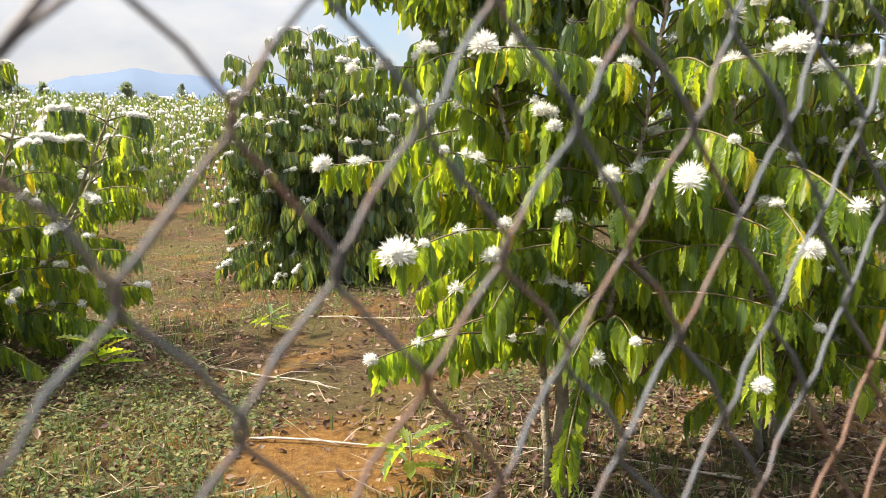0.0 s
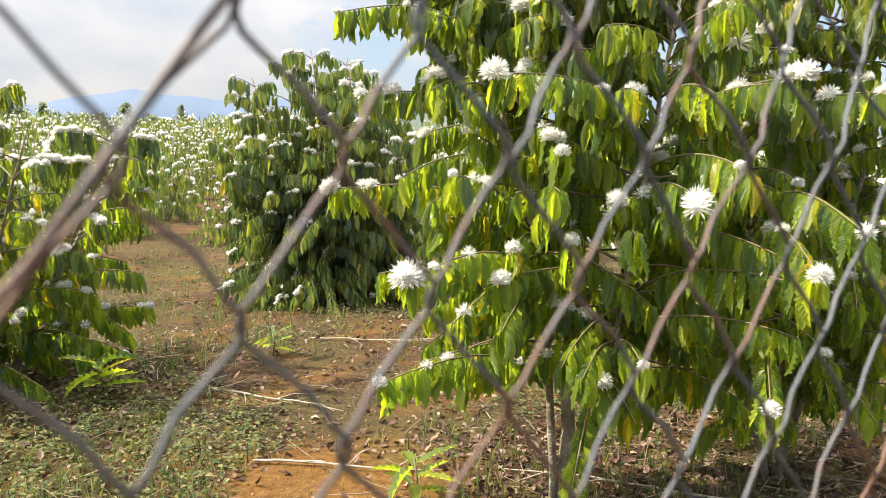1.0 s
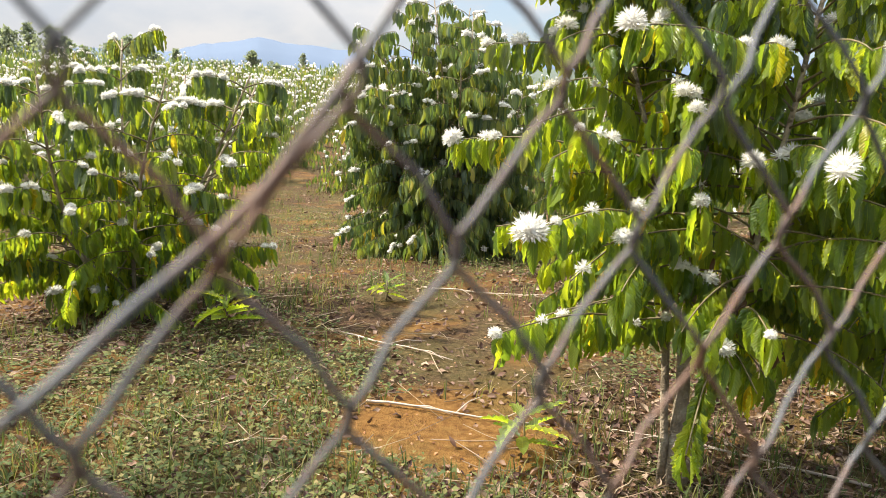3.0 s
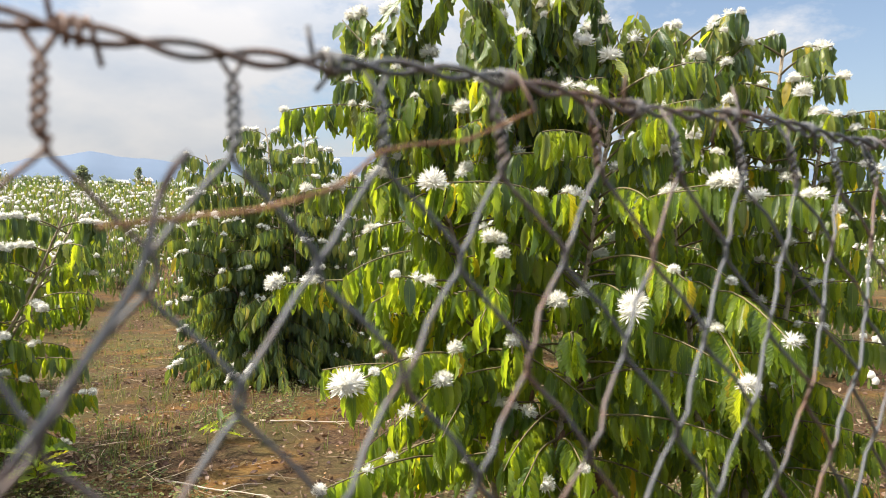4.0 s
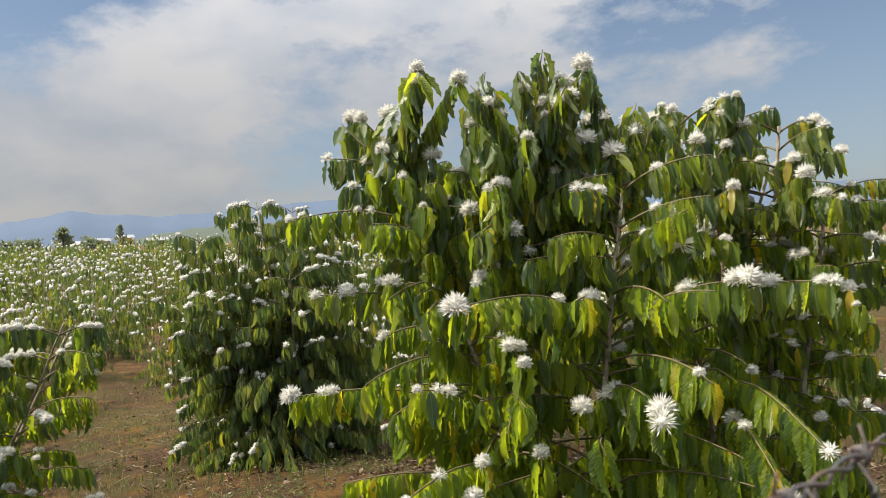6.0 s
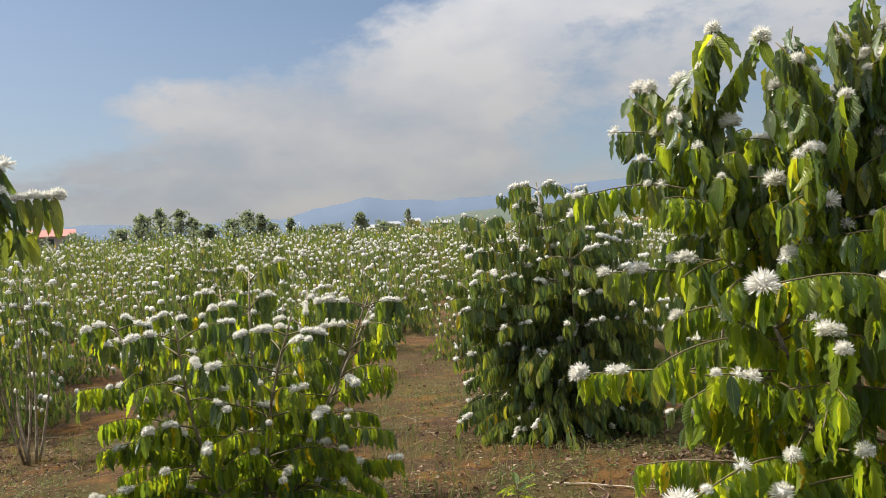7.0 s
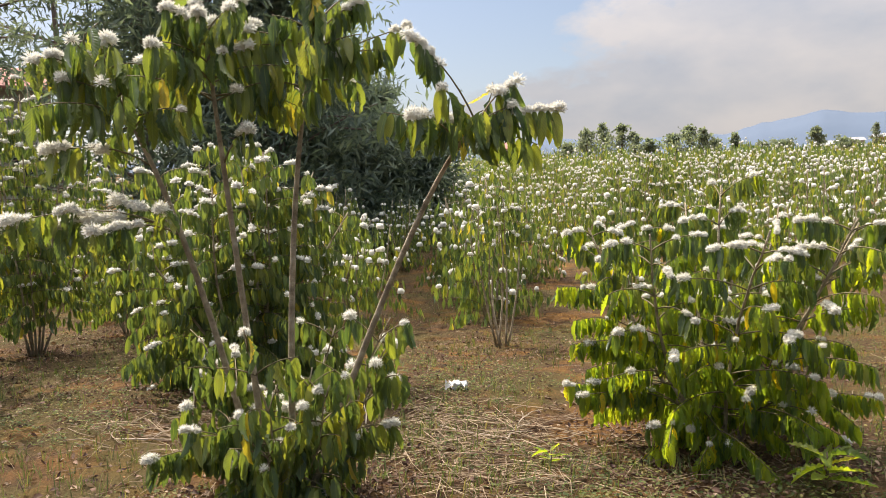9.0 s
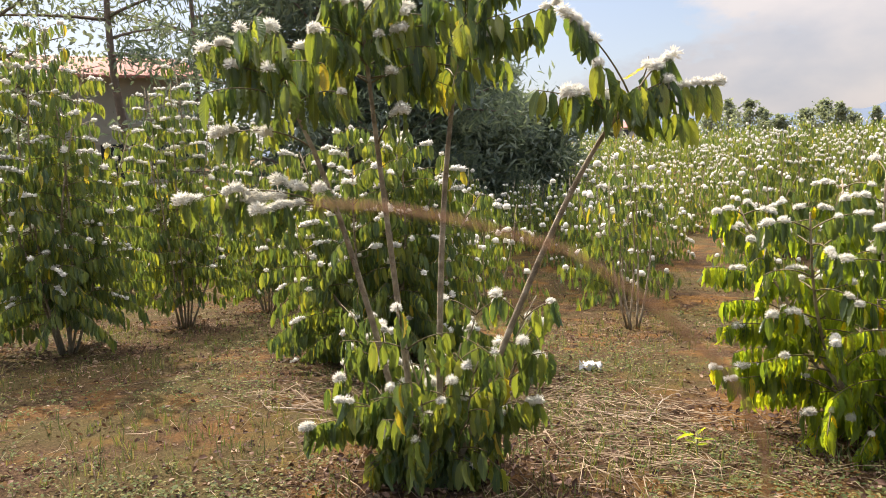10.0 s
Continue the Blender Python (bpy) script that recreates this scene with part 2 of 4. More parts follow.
class Geo:
    """Gathers vertices, faces and leaf coordinates for one mesh."""

    def __init__(self):
        self.v, self.f, self.uv, self.count = [], [], [], 0

    def add(self, verts, faces, uv=None):
        self.v.append(np.asarray(verts, float))
        self.f.extend([tuple(i + self.count for i in f) for f in faces])
        self.uv.append(np.asarray(uv, float) if uv is not None else np.zeros((len(verts), 2)))
        self.count += len(verts)

    def place(self, template, m):
        """Adds a template (verts, faces, uv) at the 4 x 4 array m."""
        v, f, uv = template
        self.add(v @ m[:3, :3].T + m[:3, 3], f, uv)

    def place_many(self, template, frames):
        """Adds a template at each of a stack of 4 x 4 arrays."""
        v, f, uv = template
        frames = np.asarray(frames, float)
        if not len(frames):
            return
        pts = np.einsum("nij,vj->nvi", frames[:, :3, :3], v) + frames[:, None, :3, 3]
        n = len(v)
        self.v.append(pts.reshape(-1, 3))
        self.uv.append(np.tile(uv, (len(frames), 1)))
        for size in sorted({len(q) for q in f}):
            some = np.array([q for q in f if len(q) == size])
            self.f.extend(map(tuple, (some[None] + (self.count + n * np.arange(len(frames)))[:, None, None]).reshape(-1, size).tolist()))
        self.count += n * len(frames)

    def tube(self, points, radii, sides=6):
        """A round, tapered rod along the points."""
        pts = np.asarray(points, float)
        n = len(pts)
        radii = np.broadcast_to(radii, (n,))
        tan = np.gradient(pts, axis=0)
        tan /= np.linalg.norm(tan, axis=1)[:, None] + 1e-12
        side = cross3(tan[0], (0.31, 0.17, 0.94) if abs(tan[0][2]) < 0.9 else (1, 0, 0))
        rings, ang = [], np.arange(sides) * 2 * np.pi / sides
        for p, t, r in zip(pts, tan, radii):
            side = side - t * (side @ t)
            side /= np.linalg.norm(side) + 1e-12
            up = cross3(t, side)
            rings.append(p + r * (np.cos(ang)[:, None] * side + np.sin(ang)[:, None] * up))
        faces = [(i * sides + k, i * sides + (k + 1) % sides, (i + 1) * sides + (k + 1) % sides, (i + 1) * sides + k) for i in range(n - 1) for k in range(sides)]
        faces += [tuple(range(sides))[::-1], tuple((n - 1) * sides + k for k in range(sides))]
        self.add(np.concatenate(rings), faces)

    def mesh(self, name, material, smooth=True):
        me = bpy.data.meshes.new(name)
        v = np.concatenate(self.v) if self.v else np.zeros((0, 3))
        me.from_pydata(v.tolist(), [], self.f)
        layer = me.uv_layers.new(name="UVMap")
        uv = np.concatenate(self.uv) if self.uv else np.zeros((0, 2))
        idx = np.empty(len(me.loops), dtype=np.int32)
        me.loops.foreach_get("vertex_index", idx)
        layer.data.foreach_set("uv", uv[idx].astype(np.float32).ravel())
        if smooth:
            me.polygons.foreach_set("use_smooth", np.ones(len(me.polygons), dtype=bool))
        me.materials.append(material)
        me.update()
        return me


def part(name, mesh, parent, label="", m=None, kind=""):
    """Links a mesh as one object under a thing or a part."""
    ob = new(name, mesh)
    ob.parent = parent
    if m is not None:
        ob.matrix_basis = m
    return tagged(ob, label, kind=kind)


def frame_of(at, along, face, size=1.0):
    """A 4 x 4 array: y along, z towards face, at a place."""
    y = np.asarray(along, float)
    y = y / np.linalg.norm(y)
    z = np.asarray(face, float)
    z = z - y * (z @ y)
    z /= np.linalg.norm(z) + 1e-9
    m = np.eye(4)
    m[:3, 0], m[:3, 1], m[:3, 2], m[:3, 3] = cross3(y, z) * size, y * size, z * size, at
    return m


def frames_of(at, along, face, size):
    """frame_of for stacks of places."""
    y = along / np.linalg.norm(along, axis=1)[:, None]
    z = face - y * (face * y).sum(1)[:, None]
    z /= np.linalg.norm(z, axis=1)[:, None] + 1e-9
    m = np.zeros((len(at), 4, 4))
    m[:, 3, 3] = 1.0
    m[:, :3, 0], m[:, :3, 1], m[:, :3, 2], m[:, :3, 3] = np.cross(y, z) * size[:, None], y * size[:, None], z * size[:, None], at
    return m


def leaf_template(cols, rows, curl, width=0.17, wave=0.05, fold=0.35, twist=0.0):
    """A leaf one long along y: pointed oval, folded on its midrib, crinkled at the margin, bent by curl."""
    v, uv, f = [], [], []
    for i in range(rows + 1):
        t = i / rows
        w = width * max(0.0, math.sin(math.pi * min(1, t ** 0.82))) ** 0.75 if 0 < t < 1 else 0.004
        a = curl * t
        y, drop = (math.sin(a) / curl, -(1 - math.cos(a)) / curl) if abs(curl) > 1e-3 else (t, 0)
        for k in range(cols + 1):
            s = 2 * k / cols - 1
            x = w * s
            crinkle = (1 if i % 2 else -1) * (1 if s > 0 else 0.6) + 0.6 * math.sin(t * 17 + s)
            h = abs(s) * w * fold + wave * crinkle * abs(s) ** 3 * min(1.0, w / width * 1.3)
            x, h = x * math.cos(twist * t) - h * math.sin(twist * t), x * math.sin(twist * t) + h * math.cos(twist * t)
            v.append((x, y + h * math.sin(a), drop + h * math.cos(a)))
            uv.append((k / cols, t))
    for i in range(rows):
        for k in range(cols):
            a = i * (cols + 1) + k
            f.append((a, a + 1, a + cols + 2, a + cols + 1))
    return np.array(v), f, np.array(uv)


LEAVES = [leaf_template(4, 14, c, w, wv, fd, tw) for c, w, wv, fd, tw in
          ((0.25, 0.140, 0.034, 0.60, 0.25), (0.55, 0.125, 0.042, 0.95, -0.45), (0.1, 0.155, 0.030, 0.35, 0.15), (0.8, 0.130, 0.044, 1.2, 0.6), (-0.3, 0.145, 0.036, 0.65, -0.3), (0.4, 0.128, 0.044, 1.5, 0.8))]
LEAVES_REST = [leaf_template(2, 8, c, w, wv, fd, tw) for c, w, wv, fd, tw in ((0.25, 0.140, 0.034, 0.60, 0.25), (0.55, 0.126, 0.042, 0.95, -0.45), (0.1, 0.155, 0.030, 0.35, 0.15), (0.8, 0.130, 0.044, 1.2, 0.6), (0.4, 0.128, 0.044, 1.5, 0.8))]
LEAVES_MID = [leaf_template(2, 4, c, w, 0.025, fd, tw) for c, w, fd, tw in ((0.3, 0.155, 0.6, 0.3), (0.6, 0.145, 0.9, -0.5), (0.1, 0.165, 0.4, 0.1), (0.5, 0.130, 1.4, 0.7))]
LEAVES_FAR = [leaf_template(1, 2, c, 0.15, 0.0, 0.0, tw) for c, tw in ((0.3, 0.5), (0.7, -0.7), (0.2, 1.0))]


def knob(rng, rings=3, sides=6):
    """A small lumpy dome, one in radius."""
    v, f = [], []
    for i in range(rings + 1):
        e = -0.75 + 1.75 * i / rings
        for k in range(sides):
            a = 2 * math.pi * (k + 0.5 * (i % 2)) / sides
            r = rng.uniform(0.75, 1.1)
            v.append((r * math.cos(e) * math.cos(a), r * math.cos(e) * math.sin(a), r * math.sin(e)))
    v.append((0, 0, 0.95))
    for i in range(rings):
        for k in range(sides):
            f.append((i * sides + k, i * sides + (k + 1) % sides, (i + 1) * sides + (k + 1) % sides, (i + 1) * sides + k))
    f += [(rings * sides + k, rings * sides + (k + 1) % sides, len(v) - 1) for k in range(sides)]
    return np.array(v), f


def puff_template(rng, petals, spread=1.0, wide=0.16, core=0.84):
    """A tuft of thin white petals on a node, one in radius: a fluffy dome of many small stars on a lumpy heart."""
    v, f = [], []
    if core:
        kv, kf = knob(rng, 2 if petals < 40 else 5, 5 if petals < 40 else 11)
        v, f = [p * core * (spread, 1, 0.95) for p in kv], list(kf)
    for i in range(petals):
        z = rng.uniform(-0.65, 1.0)
        a = rng.uniform(0, 2 * math.pi)
        r = math.sqrt(max(0.0, 1 - z * z))
        d = np.array((r * math.cos(a) * spread, r * math.sin(a), z))
        d *= rng.uniform(0.80, 1.08)
        s = cross3(d, rng.normal(size=3))
        s *= wide / (np.linalg.norm(s) + 1e-9)
        n = len(v)
        root = d * 0.35
        v += [root, root + (d - root) * 0.6 + s, d * 1.04, root + (d - root) * 0.6 - s]
        f.append((n, n + 1, n + 2, n + 3))
    v = np.array(v)
    return v, f, np.zeros((len(v), 2))


rng_puff = np.random.default_rng(5)
PUFFS = [puff_template(rng_puff, 300, 1.0, 0.055, 0.70), puff_template(rng_puff, 300, 1.22, 0.055, 0.70), puff_template(rng_puff, 240, 1.12, 0.05, 0.62), puff_template(rng_puff, 120, 1.1, 0.05, 0.42)]
PUFFS_MID = [puff_template(rng_puff, 22, s, 0.16, 0.75) for s in (1.05, 1.35)]
PUFFS_FAR = [(v * (w, 1, 0.95), f, np.zeros((len(v), 2))) for w in (1.0, 1.4) for v, f in (knob(rng_puff, 2, 5),)]

# ---- ground ----
FENCE_DIR, FENCE_OUT = np.array((0.809, 0.588)), np.array((-0.588, 0.809))   # along the fence, and away from it into the field
FENCE_OFF = 0.214                                                            # the fence's distance from the origin
FALL_AT = [-400, 0, 4, 6, 9, 14, 24, 40, 70, 130, 260, 900]
FALL_Z = [-0.1, -0.12, -0.10, -0.20, -0.46, -0.55, -0.28, 0.45, 1.95, 3.2, 6.2, 9.5]


def lie(x, y):
    """The ground's height: level along the fence, falling away into the field, rising again far off."""
    return float(np.interp(x * FENCE_OUT[0] + y * FENCE_OUT[1], FALL_AT, FALL_Z))


def ground_z(x, y):
    near = 1.0 / (1.0 + (x * x + y * y) / 900.0)
    return lie(x, y) + near * (0.05 * noise.noise((x * 0.7, y * 0.7, 0)) + 0.016 * noise.noise((x * 3.1, y * 3.1, 4)))


def build_ground():
    g = Geo()
    steps = [0.0]
    while steps[-1] < 1500:
        steps.append(steps[-1] + 0.15 * max(1.0, steps[-1] / 5.0))
    line = sorted({-s for s in steps} | set(steps))
    cx, cy = -2.0, 3.0
    n = len(line)
    v = [(cx + a, cy + b, ground_z(cx + a, cy + b)) for b in line for a in line]
    f = [(j * n + i, j * n + i + 1, (j + 1) * n + i + 1, (j + 1) * n + i) for j in range(n - 1) for i in range(n - 1)]
    g.add(v, f)
    return tagged(new("ground", g.mesh("ground", SOIL)), "red-brown plantation soil with dry mulch and sparse weeds", "ground", kind="structure")


ground = build_ground()

# ---- coffee plants ----
def limb(rng, start, azimuth, length, rise, sag, n=9):
    """A side branch: leaves its stem at a rise, bends down by its own weight."""
    p, pts = np.array(start, float), [np.array(start, float)]
    step, a, e = length / (n - 1), azimuth, rise
    for i in range(n - 1):
        a += rng.normal(0, 0.05)
        e -= sag / (n - 1)
        p = p + step * np.array((math.cos(e) * math.cos(a), math.cos(e) * math.sin(a), math.sin(e)))
        pts.append(p)
    return np.array(pts)


def limb_to(rng, start, end, hump=0.12, n=9):
    """A side branch that ends at a given place, with a low hump."""
    s, e = np.array(start, float), np.array(end, float)
    t = np.linspace(0, 1, n)[:, None]
    return s + (e - s) * t + np.array((0, 0, 1.0)) * hump * np.linalg.norm(e - s) * np.sin(np.pi * t ** 0.8)


class Plant:
    """Branches, hanging leaf pairs and flower tufts of one coffee plant, gathered before they become objects."""

    def __init__(self, seed, level):
        self.rng, self.level = np.random.default_rng(seed), level
        self.stems, self.twigs, self.leaves, self.puffs = [], [], [], []
        self.dark, self.dark_above = False, None      # deep green all over, or more and more above a height
        self.row = 4                  # most tufts in a row along a branch

    def stem(self, pts, r0, r1):
        pts = np.asarray(pts, float)
        self.stems.append((pts, np.linspace(r0, r1, len(pts))))

    def dress(self, pts, leaf, gap, bare=0.3, bloom=0.35, puff=0.036, hang=1.0):
        """Leaf pairs and tufts along a branch, from its bare inner part outwards."""
        rng = self.rng
        self.twigs.append((pts, np.linspace(0.0045, 0.002, len(pts))))
        cut = np.concatenate([[0], np.cumsum(np.linalg.norm(np.diff(pts, axis=0), axis=1))])
        d, turn, run = cut[-1] * bare + rng.uniform(0, gap), rng.uniform(0, 6.28), 0
        while d <= cut[-1] + 1e-6:
            p = np.array([np.interp(d, cut, pts[:, k]) for k in range(3)])
            q = np.array([np.interp(min(d + 0.02, cut[-1]), cut, pts[:, k]) for k in range(3)]) - np.array([np.interp(d - 0.03, cut, pts[:, k]) for k in range(3)])
            q /= np.linalg.norm(q) + 1e-9
            if q[2] > 0.8:                      # an upright shoot: pairs turn by a right angle from node to node
                turn += 1.57
                side = np.array((math.cos(turn), math.sin(turn), 0.0))
            else:
                side = cross3(q, (0, 0, 1.0))
            side /= np.linalg.norm(side) + 1e-9
            for s in (-1, 1):
                if rng.random() < 0.07:
                    continue
                way = 0.15 * s * side + 0.08 * q * (q[2] < 0.8) + np.array((0, 0, -hang)) + rng.normal(0, 0.07, 3)
                if q[2] > 0.6 and d > cut[-1] - 1.5 * gap:              # the last pairs of a shoot still stand out
                    way = 0.35 * s * side + np.array((0, 0, -0.55)) + rng.normal(0, 0.15, 3)
                face = s * side * 0.9 + q * rng.normal(0, 0.7) + np.array((0, 0, 0.5)) + rng.normal(0, 0.35, 3)
                size = leaf * rng.uniform(0.72, 1.12)
                self.leaves.append(frame_of(p + 0.008 * s * side, way, face, size))
            if rng.random() < bloom * 0.45:
                run = int(rng.integers(1, self.row))
            if run > 0:
                run -= 1
                self.tuft(p, puff * rng.uniform(0.55, 1.15), math.atan2(q[1], q[0]))
            d += gap * rng.uniform(0.8, 1.25)

    def tuft(self, at, radius, azimuth=0.0):
        m = frame_of(np.asarray(at) + (0, 0, radius * 0.12), (-math.sin(azimuth), math.cos(azimuth), 0.0), (0, 0, 1.0), radius)
        self.puffs.append(m)

    def crown(self, stem, low, high, tiers, reach_low, reach_high, leaf, gap=0.06, bloom=0.35, puff=0.034, rise=0.35, sag=0.9, bare=0.25):
        """Tiers of branch pairs up a stem, longest below."""
        rng = self.rng
        cut = np.linspace(0, 1, len(stem))
        turn = rng.uniform(0, 6.28)
        for i in range(tiers):
            f = low + (high - low) * (i + rng.uniform(0, 0.6)) / tiers
            p = np.array([np.interp(f, cut, stem[:, k]) for k in range(3)])
            turn += 1.57 + rng.normal(0, 0.25)
            t = (f - low) / max(1e-6, high - low)
            for s in (0, math.pi):
                length = (reach_low + (reach_high - reach_low) * t) * rng.uniform(0.7, 1.15)
                pts = limb(rng, p, turn + s + rng.normal(0, 0.2), length, rise * (0.6 + 0.8 * t) + rng.normal(0, 0.12), sag * rng.uniform(0.6, 1.2))
                self.dress(pts, leaf, gap, bare, bloom * (0.10 + 1.7 * t ** 3), puff)
                if rng.random() < 0.5 * t:
                    self.tuft(pts[-2], puff * rng.uniform(0.7, 1.25), turn)

    def build(self, base, label, group="coffee plants in the field", single=0):
        """The plant as an Empty at its base with stem, branches, leaves and flowers as parts; up to `single` of the leaves and of
        the tufts nearest the fence are objects of their own, the others are joined."""
        thing = tagged(new("coffee_plant"), label, "coffee plant", group)
        thing.matrix_basis = pose(*base)
        detail = self.level
        for pts, r in self.stems:
            g = Geo()
            g.tube(pts, r, 8 if detail == 0 else 5)
            part("stem", g.mesh("stem", BARK), thing)
        if single:
            for pts, r in self.twigs:
                g = Geo()
                g.tube(pts, r, 5)
                part("branch", g.mesh("branch", TWIG), thing)
        elif self.twigs:
            g = Geo()
            for pts, r in self.twigs[::1 if detail == 1 else 4]:
                g.tube(pts[::2], r[::2], 3)
            part("twig_mass", g.mesh("twig_mass", TWIG), thing, kind="stuff")
        out = np.array((*FENCE_OUT, 0.0))
        for items, shapes, meshes, word, mass, mats in (
                (self.leaves, (LEAVES_REST, LEAVES_MID, LEAVES_FAR)[detail], DARK_MESHES if self.dark else LEAF_MESHES, "leaf", "foliage", (LEAF, LEAF_DARK_JOINED if self.dark else LEAF_JOINED)),
                (self.puffs, (PUFFS, PUFFS_MID, PUFFS_FAR)[detail], PUFF_MESHES, "blossom", "blossom_mass", (PETAL, PETAL))):
            if not items:
                continue
            order = sorted(range(len(items)), key=lambda i: items[i][:3, 3] @ out)
            deep = set()
            if word == "leaf" and self.dark_above is not None:
                deep = {i for i, m in enumerate(items) if m[2, 3] + self.rng.normal(0, 0.40) > self.dark_above}
            for i in order[:single]:
                some = DARK_MESHES if i in deep else meshes
                ob = part(word, some[i % len(some)], thing)
                ob.matrix_basis = Matrix(items[i].tolist())
            rest = order[single:]
            lots = [(rest, mats[1])]
            if word == "leaf" and self.dark_above is not None:
                lots = [([i for i in rest if i not in deep], LEAF_JOINED), ([i for i in rest if i in deep], LEAF_DARK_JOINED)]
            for lot, mat in lots:
                g = Geo()
                for k, shape in enumerate(shapes):
                    g.place_many(shape, [items[i] for i in lot if i % len(shapes) == k])
                if lot:
                    part(mass, g.mesh(mass, mat), thing, kind="stuff")
        return thing


DEAD_LEAF = plain_material("dead_hanging_leaf", (0.07, 0.032, 0.016), (0.19, 0.10, 0.05), 40.0, 0.8)
LEAF_MESHES, DARK_MESHES, PUFF_MESHES, DEAD_MESHES = [], [], [], []
for shape in LEAVES:
    g = Geo()
    g.add(*shape)
    LEAF_MESHES.append(g.mesh("leaf", LEAF))
    DARK_MESHES.append(g.mesh("leaf", LEAF_DARK))
for c, f, t in ((1.6, 1.3, 1.0), (-1.2, 1.6, -1.2), (1.0, 1.8, 0.6)):
    g = Geo()
    g.add(*leaf_template(2, 7, c, 0.15, 0.05, f, t))
    DEAD_MESHES.append(g.mesh("dead_leaf", DEAD_LEAF))
for shape in PUFFS:
    g = Geo()
    g.add(*shape)
    PUFF_MESHES.append(g.mesh("blossom", PETAL))


def stem_line(rng, base, top, bow=0.06, n=12):
    b, t = np.array(base, float), np.array(top, float)
    k = np.linspace(0, 1, n)[:, None]
    wob = np.cumsum(rng.normal(0, 0.006, (n, 3)), axis=0) * (1, 1, 0)
    off = rng.normal(0, 1, 3) * (1, 1, 0)
    return b + (t - b) * k + bow * off * np.sin(np.pi * k) + wob


def local(base, p):
    return np.array(p, float) - np.array(base, float)


def shoot(pl, start, end, leaf, gap=0.045, bloom=0.3, puff=0.034):
    """An upright leafy shoot, often with a tuft near its tip."""
    t = stem_line(pl.rng, start, end, 0.02, 8)
    pl.dress(t, leaf, gap, 0.1, bloom, puff)
    if pl.rng.random() < 0.6:
        pl.tuft(t[-2] + pl.rng.normal(0, 0.012, 3), puff * pl.rng.uniform(0.8, 1.2), pl.rng.uniform(0, 6))
    return t


def reach(pl, base, stems, spots, leaf=0.110, gap=0.0185, lined=0.0, bare=0.25):
    """Branches that end in the larger tufts; lined: the outer share of the branch that is thick with blossom."""
    for x, y, z, r in spots:
        end = local(base, (x, y, z))
        stem = min(stems, key=lambda t: np.min(np.linalg.norm(t[:, :2] - end[:2], axis=1)))
        start = stem[int(np.argmin(abs(stem[:, 2] - (end[2] - 0.12))))]
        pts = limb_to(pl.rng, start, end)
        pl.dress(pts, leaf, gap, bare, 0.14, 0.03)
        a = math.atan2(*(end - start)[1::-1])
        pl.tuft(end, r * 0.88, a)
        n = np.linalg.norm(end - start)
        for d in np.arange(0.04, lined * n, 0.043):
            f = 1 - d / n
            p = np.array([np.interp(f, np.linspace(0, 1, len(pts)), pts[:, k]) for k in range(3)])
            if pl.rng.random() < 0.85:
                pl.tuft(p + pl.rng.normal(0, 0.006, 3), r * pl.rng.uniform(0.5, 0.78), a)


# the larger tufts of white blossom: place and radius
BIG_TUFTS = [(-0.09, 1.94, 0.82, 0.055), (-0.40, 2.70, 1.00, 0.046), (0.07, 2.51, 1.20, 0.028), (-0.03, 2.56, 0.91, 0.030), (0.34, 2.52, 0.73, 0.030),
              (0.33, 2.32, 0.69, 0.032), (0.67, 2.10, 1.01, 0.050), (0.93, 1.95, 0.81, 0.038), (0.12, 1.97, 1.33, 0.045), (0.86, 2.52, 1.46, 0.050),
              (-0.07, 2.89, 1.53, 0.035), (0.95, 2.15, 1.35, 0.045), (0.85, 2.68, 1.73, 0.040), (0.41, 2.54, 1.45, 0.030), (-0.16, 2.99, 1.98, 0.040),
              (0.08, 2.64, 2.08, 0.035), (0.65, 2.68, 2.08, 0.045)]
BIG_TUFTS_HIGH = [(-0.17, 2.04, 0.52, 0.025), (0.53, 2.03, 0.58, 0.020), (0.70, 2.53, 1.76, 0.045), (0.82, 2.31, 1.45, 0.055), (0.60, 2.68, 1.84, 0.045),
              (0.34, 2.41, 1.52, 0.040), (-0.12, 2.81, 1.95, 0.035), (-0.02, 2.81, 1.96, 0.040), (-0.25, 2.88, 1.82, 0.030), (0.22, 2.65, 2.04, 0.040),
              (0.55, 2.60, 2.02, 0.030), (0.30, 2.30, 1.18, 0.035), (-0.05, 2.55, 1.38, 0.030), (-0.31, 2.82, 1.33, 0.030), (-0.38, 2.76, 1.60, 0.020),
              (0.02, 2.31, 1.07, 0.020)]
SECOND_TUFTS = [(1.10, 2.55, 1.63, 0.030), (0.92, 2.38, 1.50, 0.035), (0.64, 2.00, 1.00, 0.048), (0.82, 1.70, 0.88, 0.034), (0.94, 1.75, 0.97, 0.030),
              (0.49, 2.25, 1.00, 0.040), (1.34, 2.54, 1.66, 0.040), (1.02, 2.86, 1.94, 0.030), (1.15, 2.81, 1.93, 0.045), (1.24, 2.75, 1.86, 0.030),
              (0.96, 2.89, 1.91, 0.030), (1.36, 2.65, 1.72, 0.030), (1.05, 2.72, 1.81, 0.035), (0.79, 1.83, 0.53, 0.030), (1.27, 2.27, 1.32, 0.030),
              (1.37, 2.38, 1.57, 0.020)]


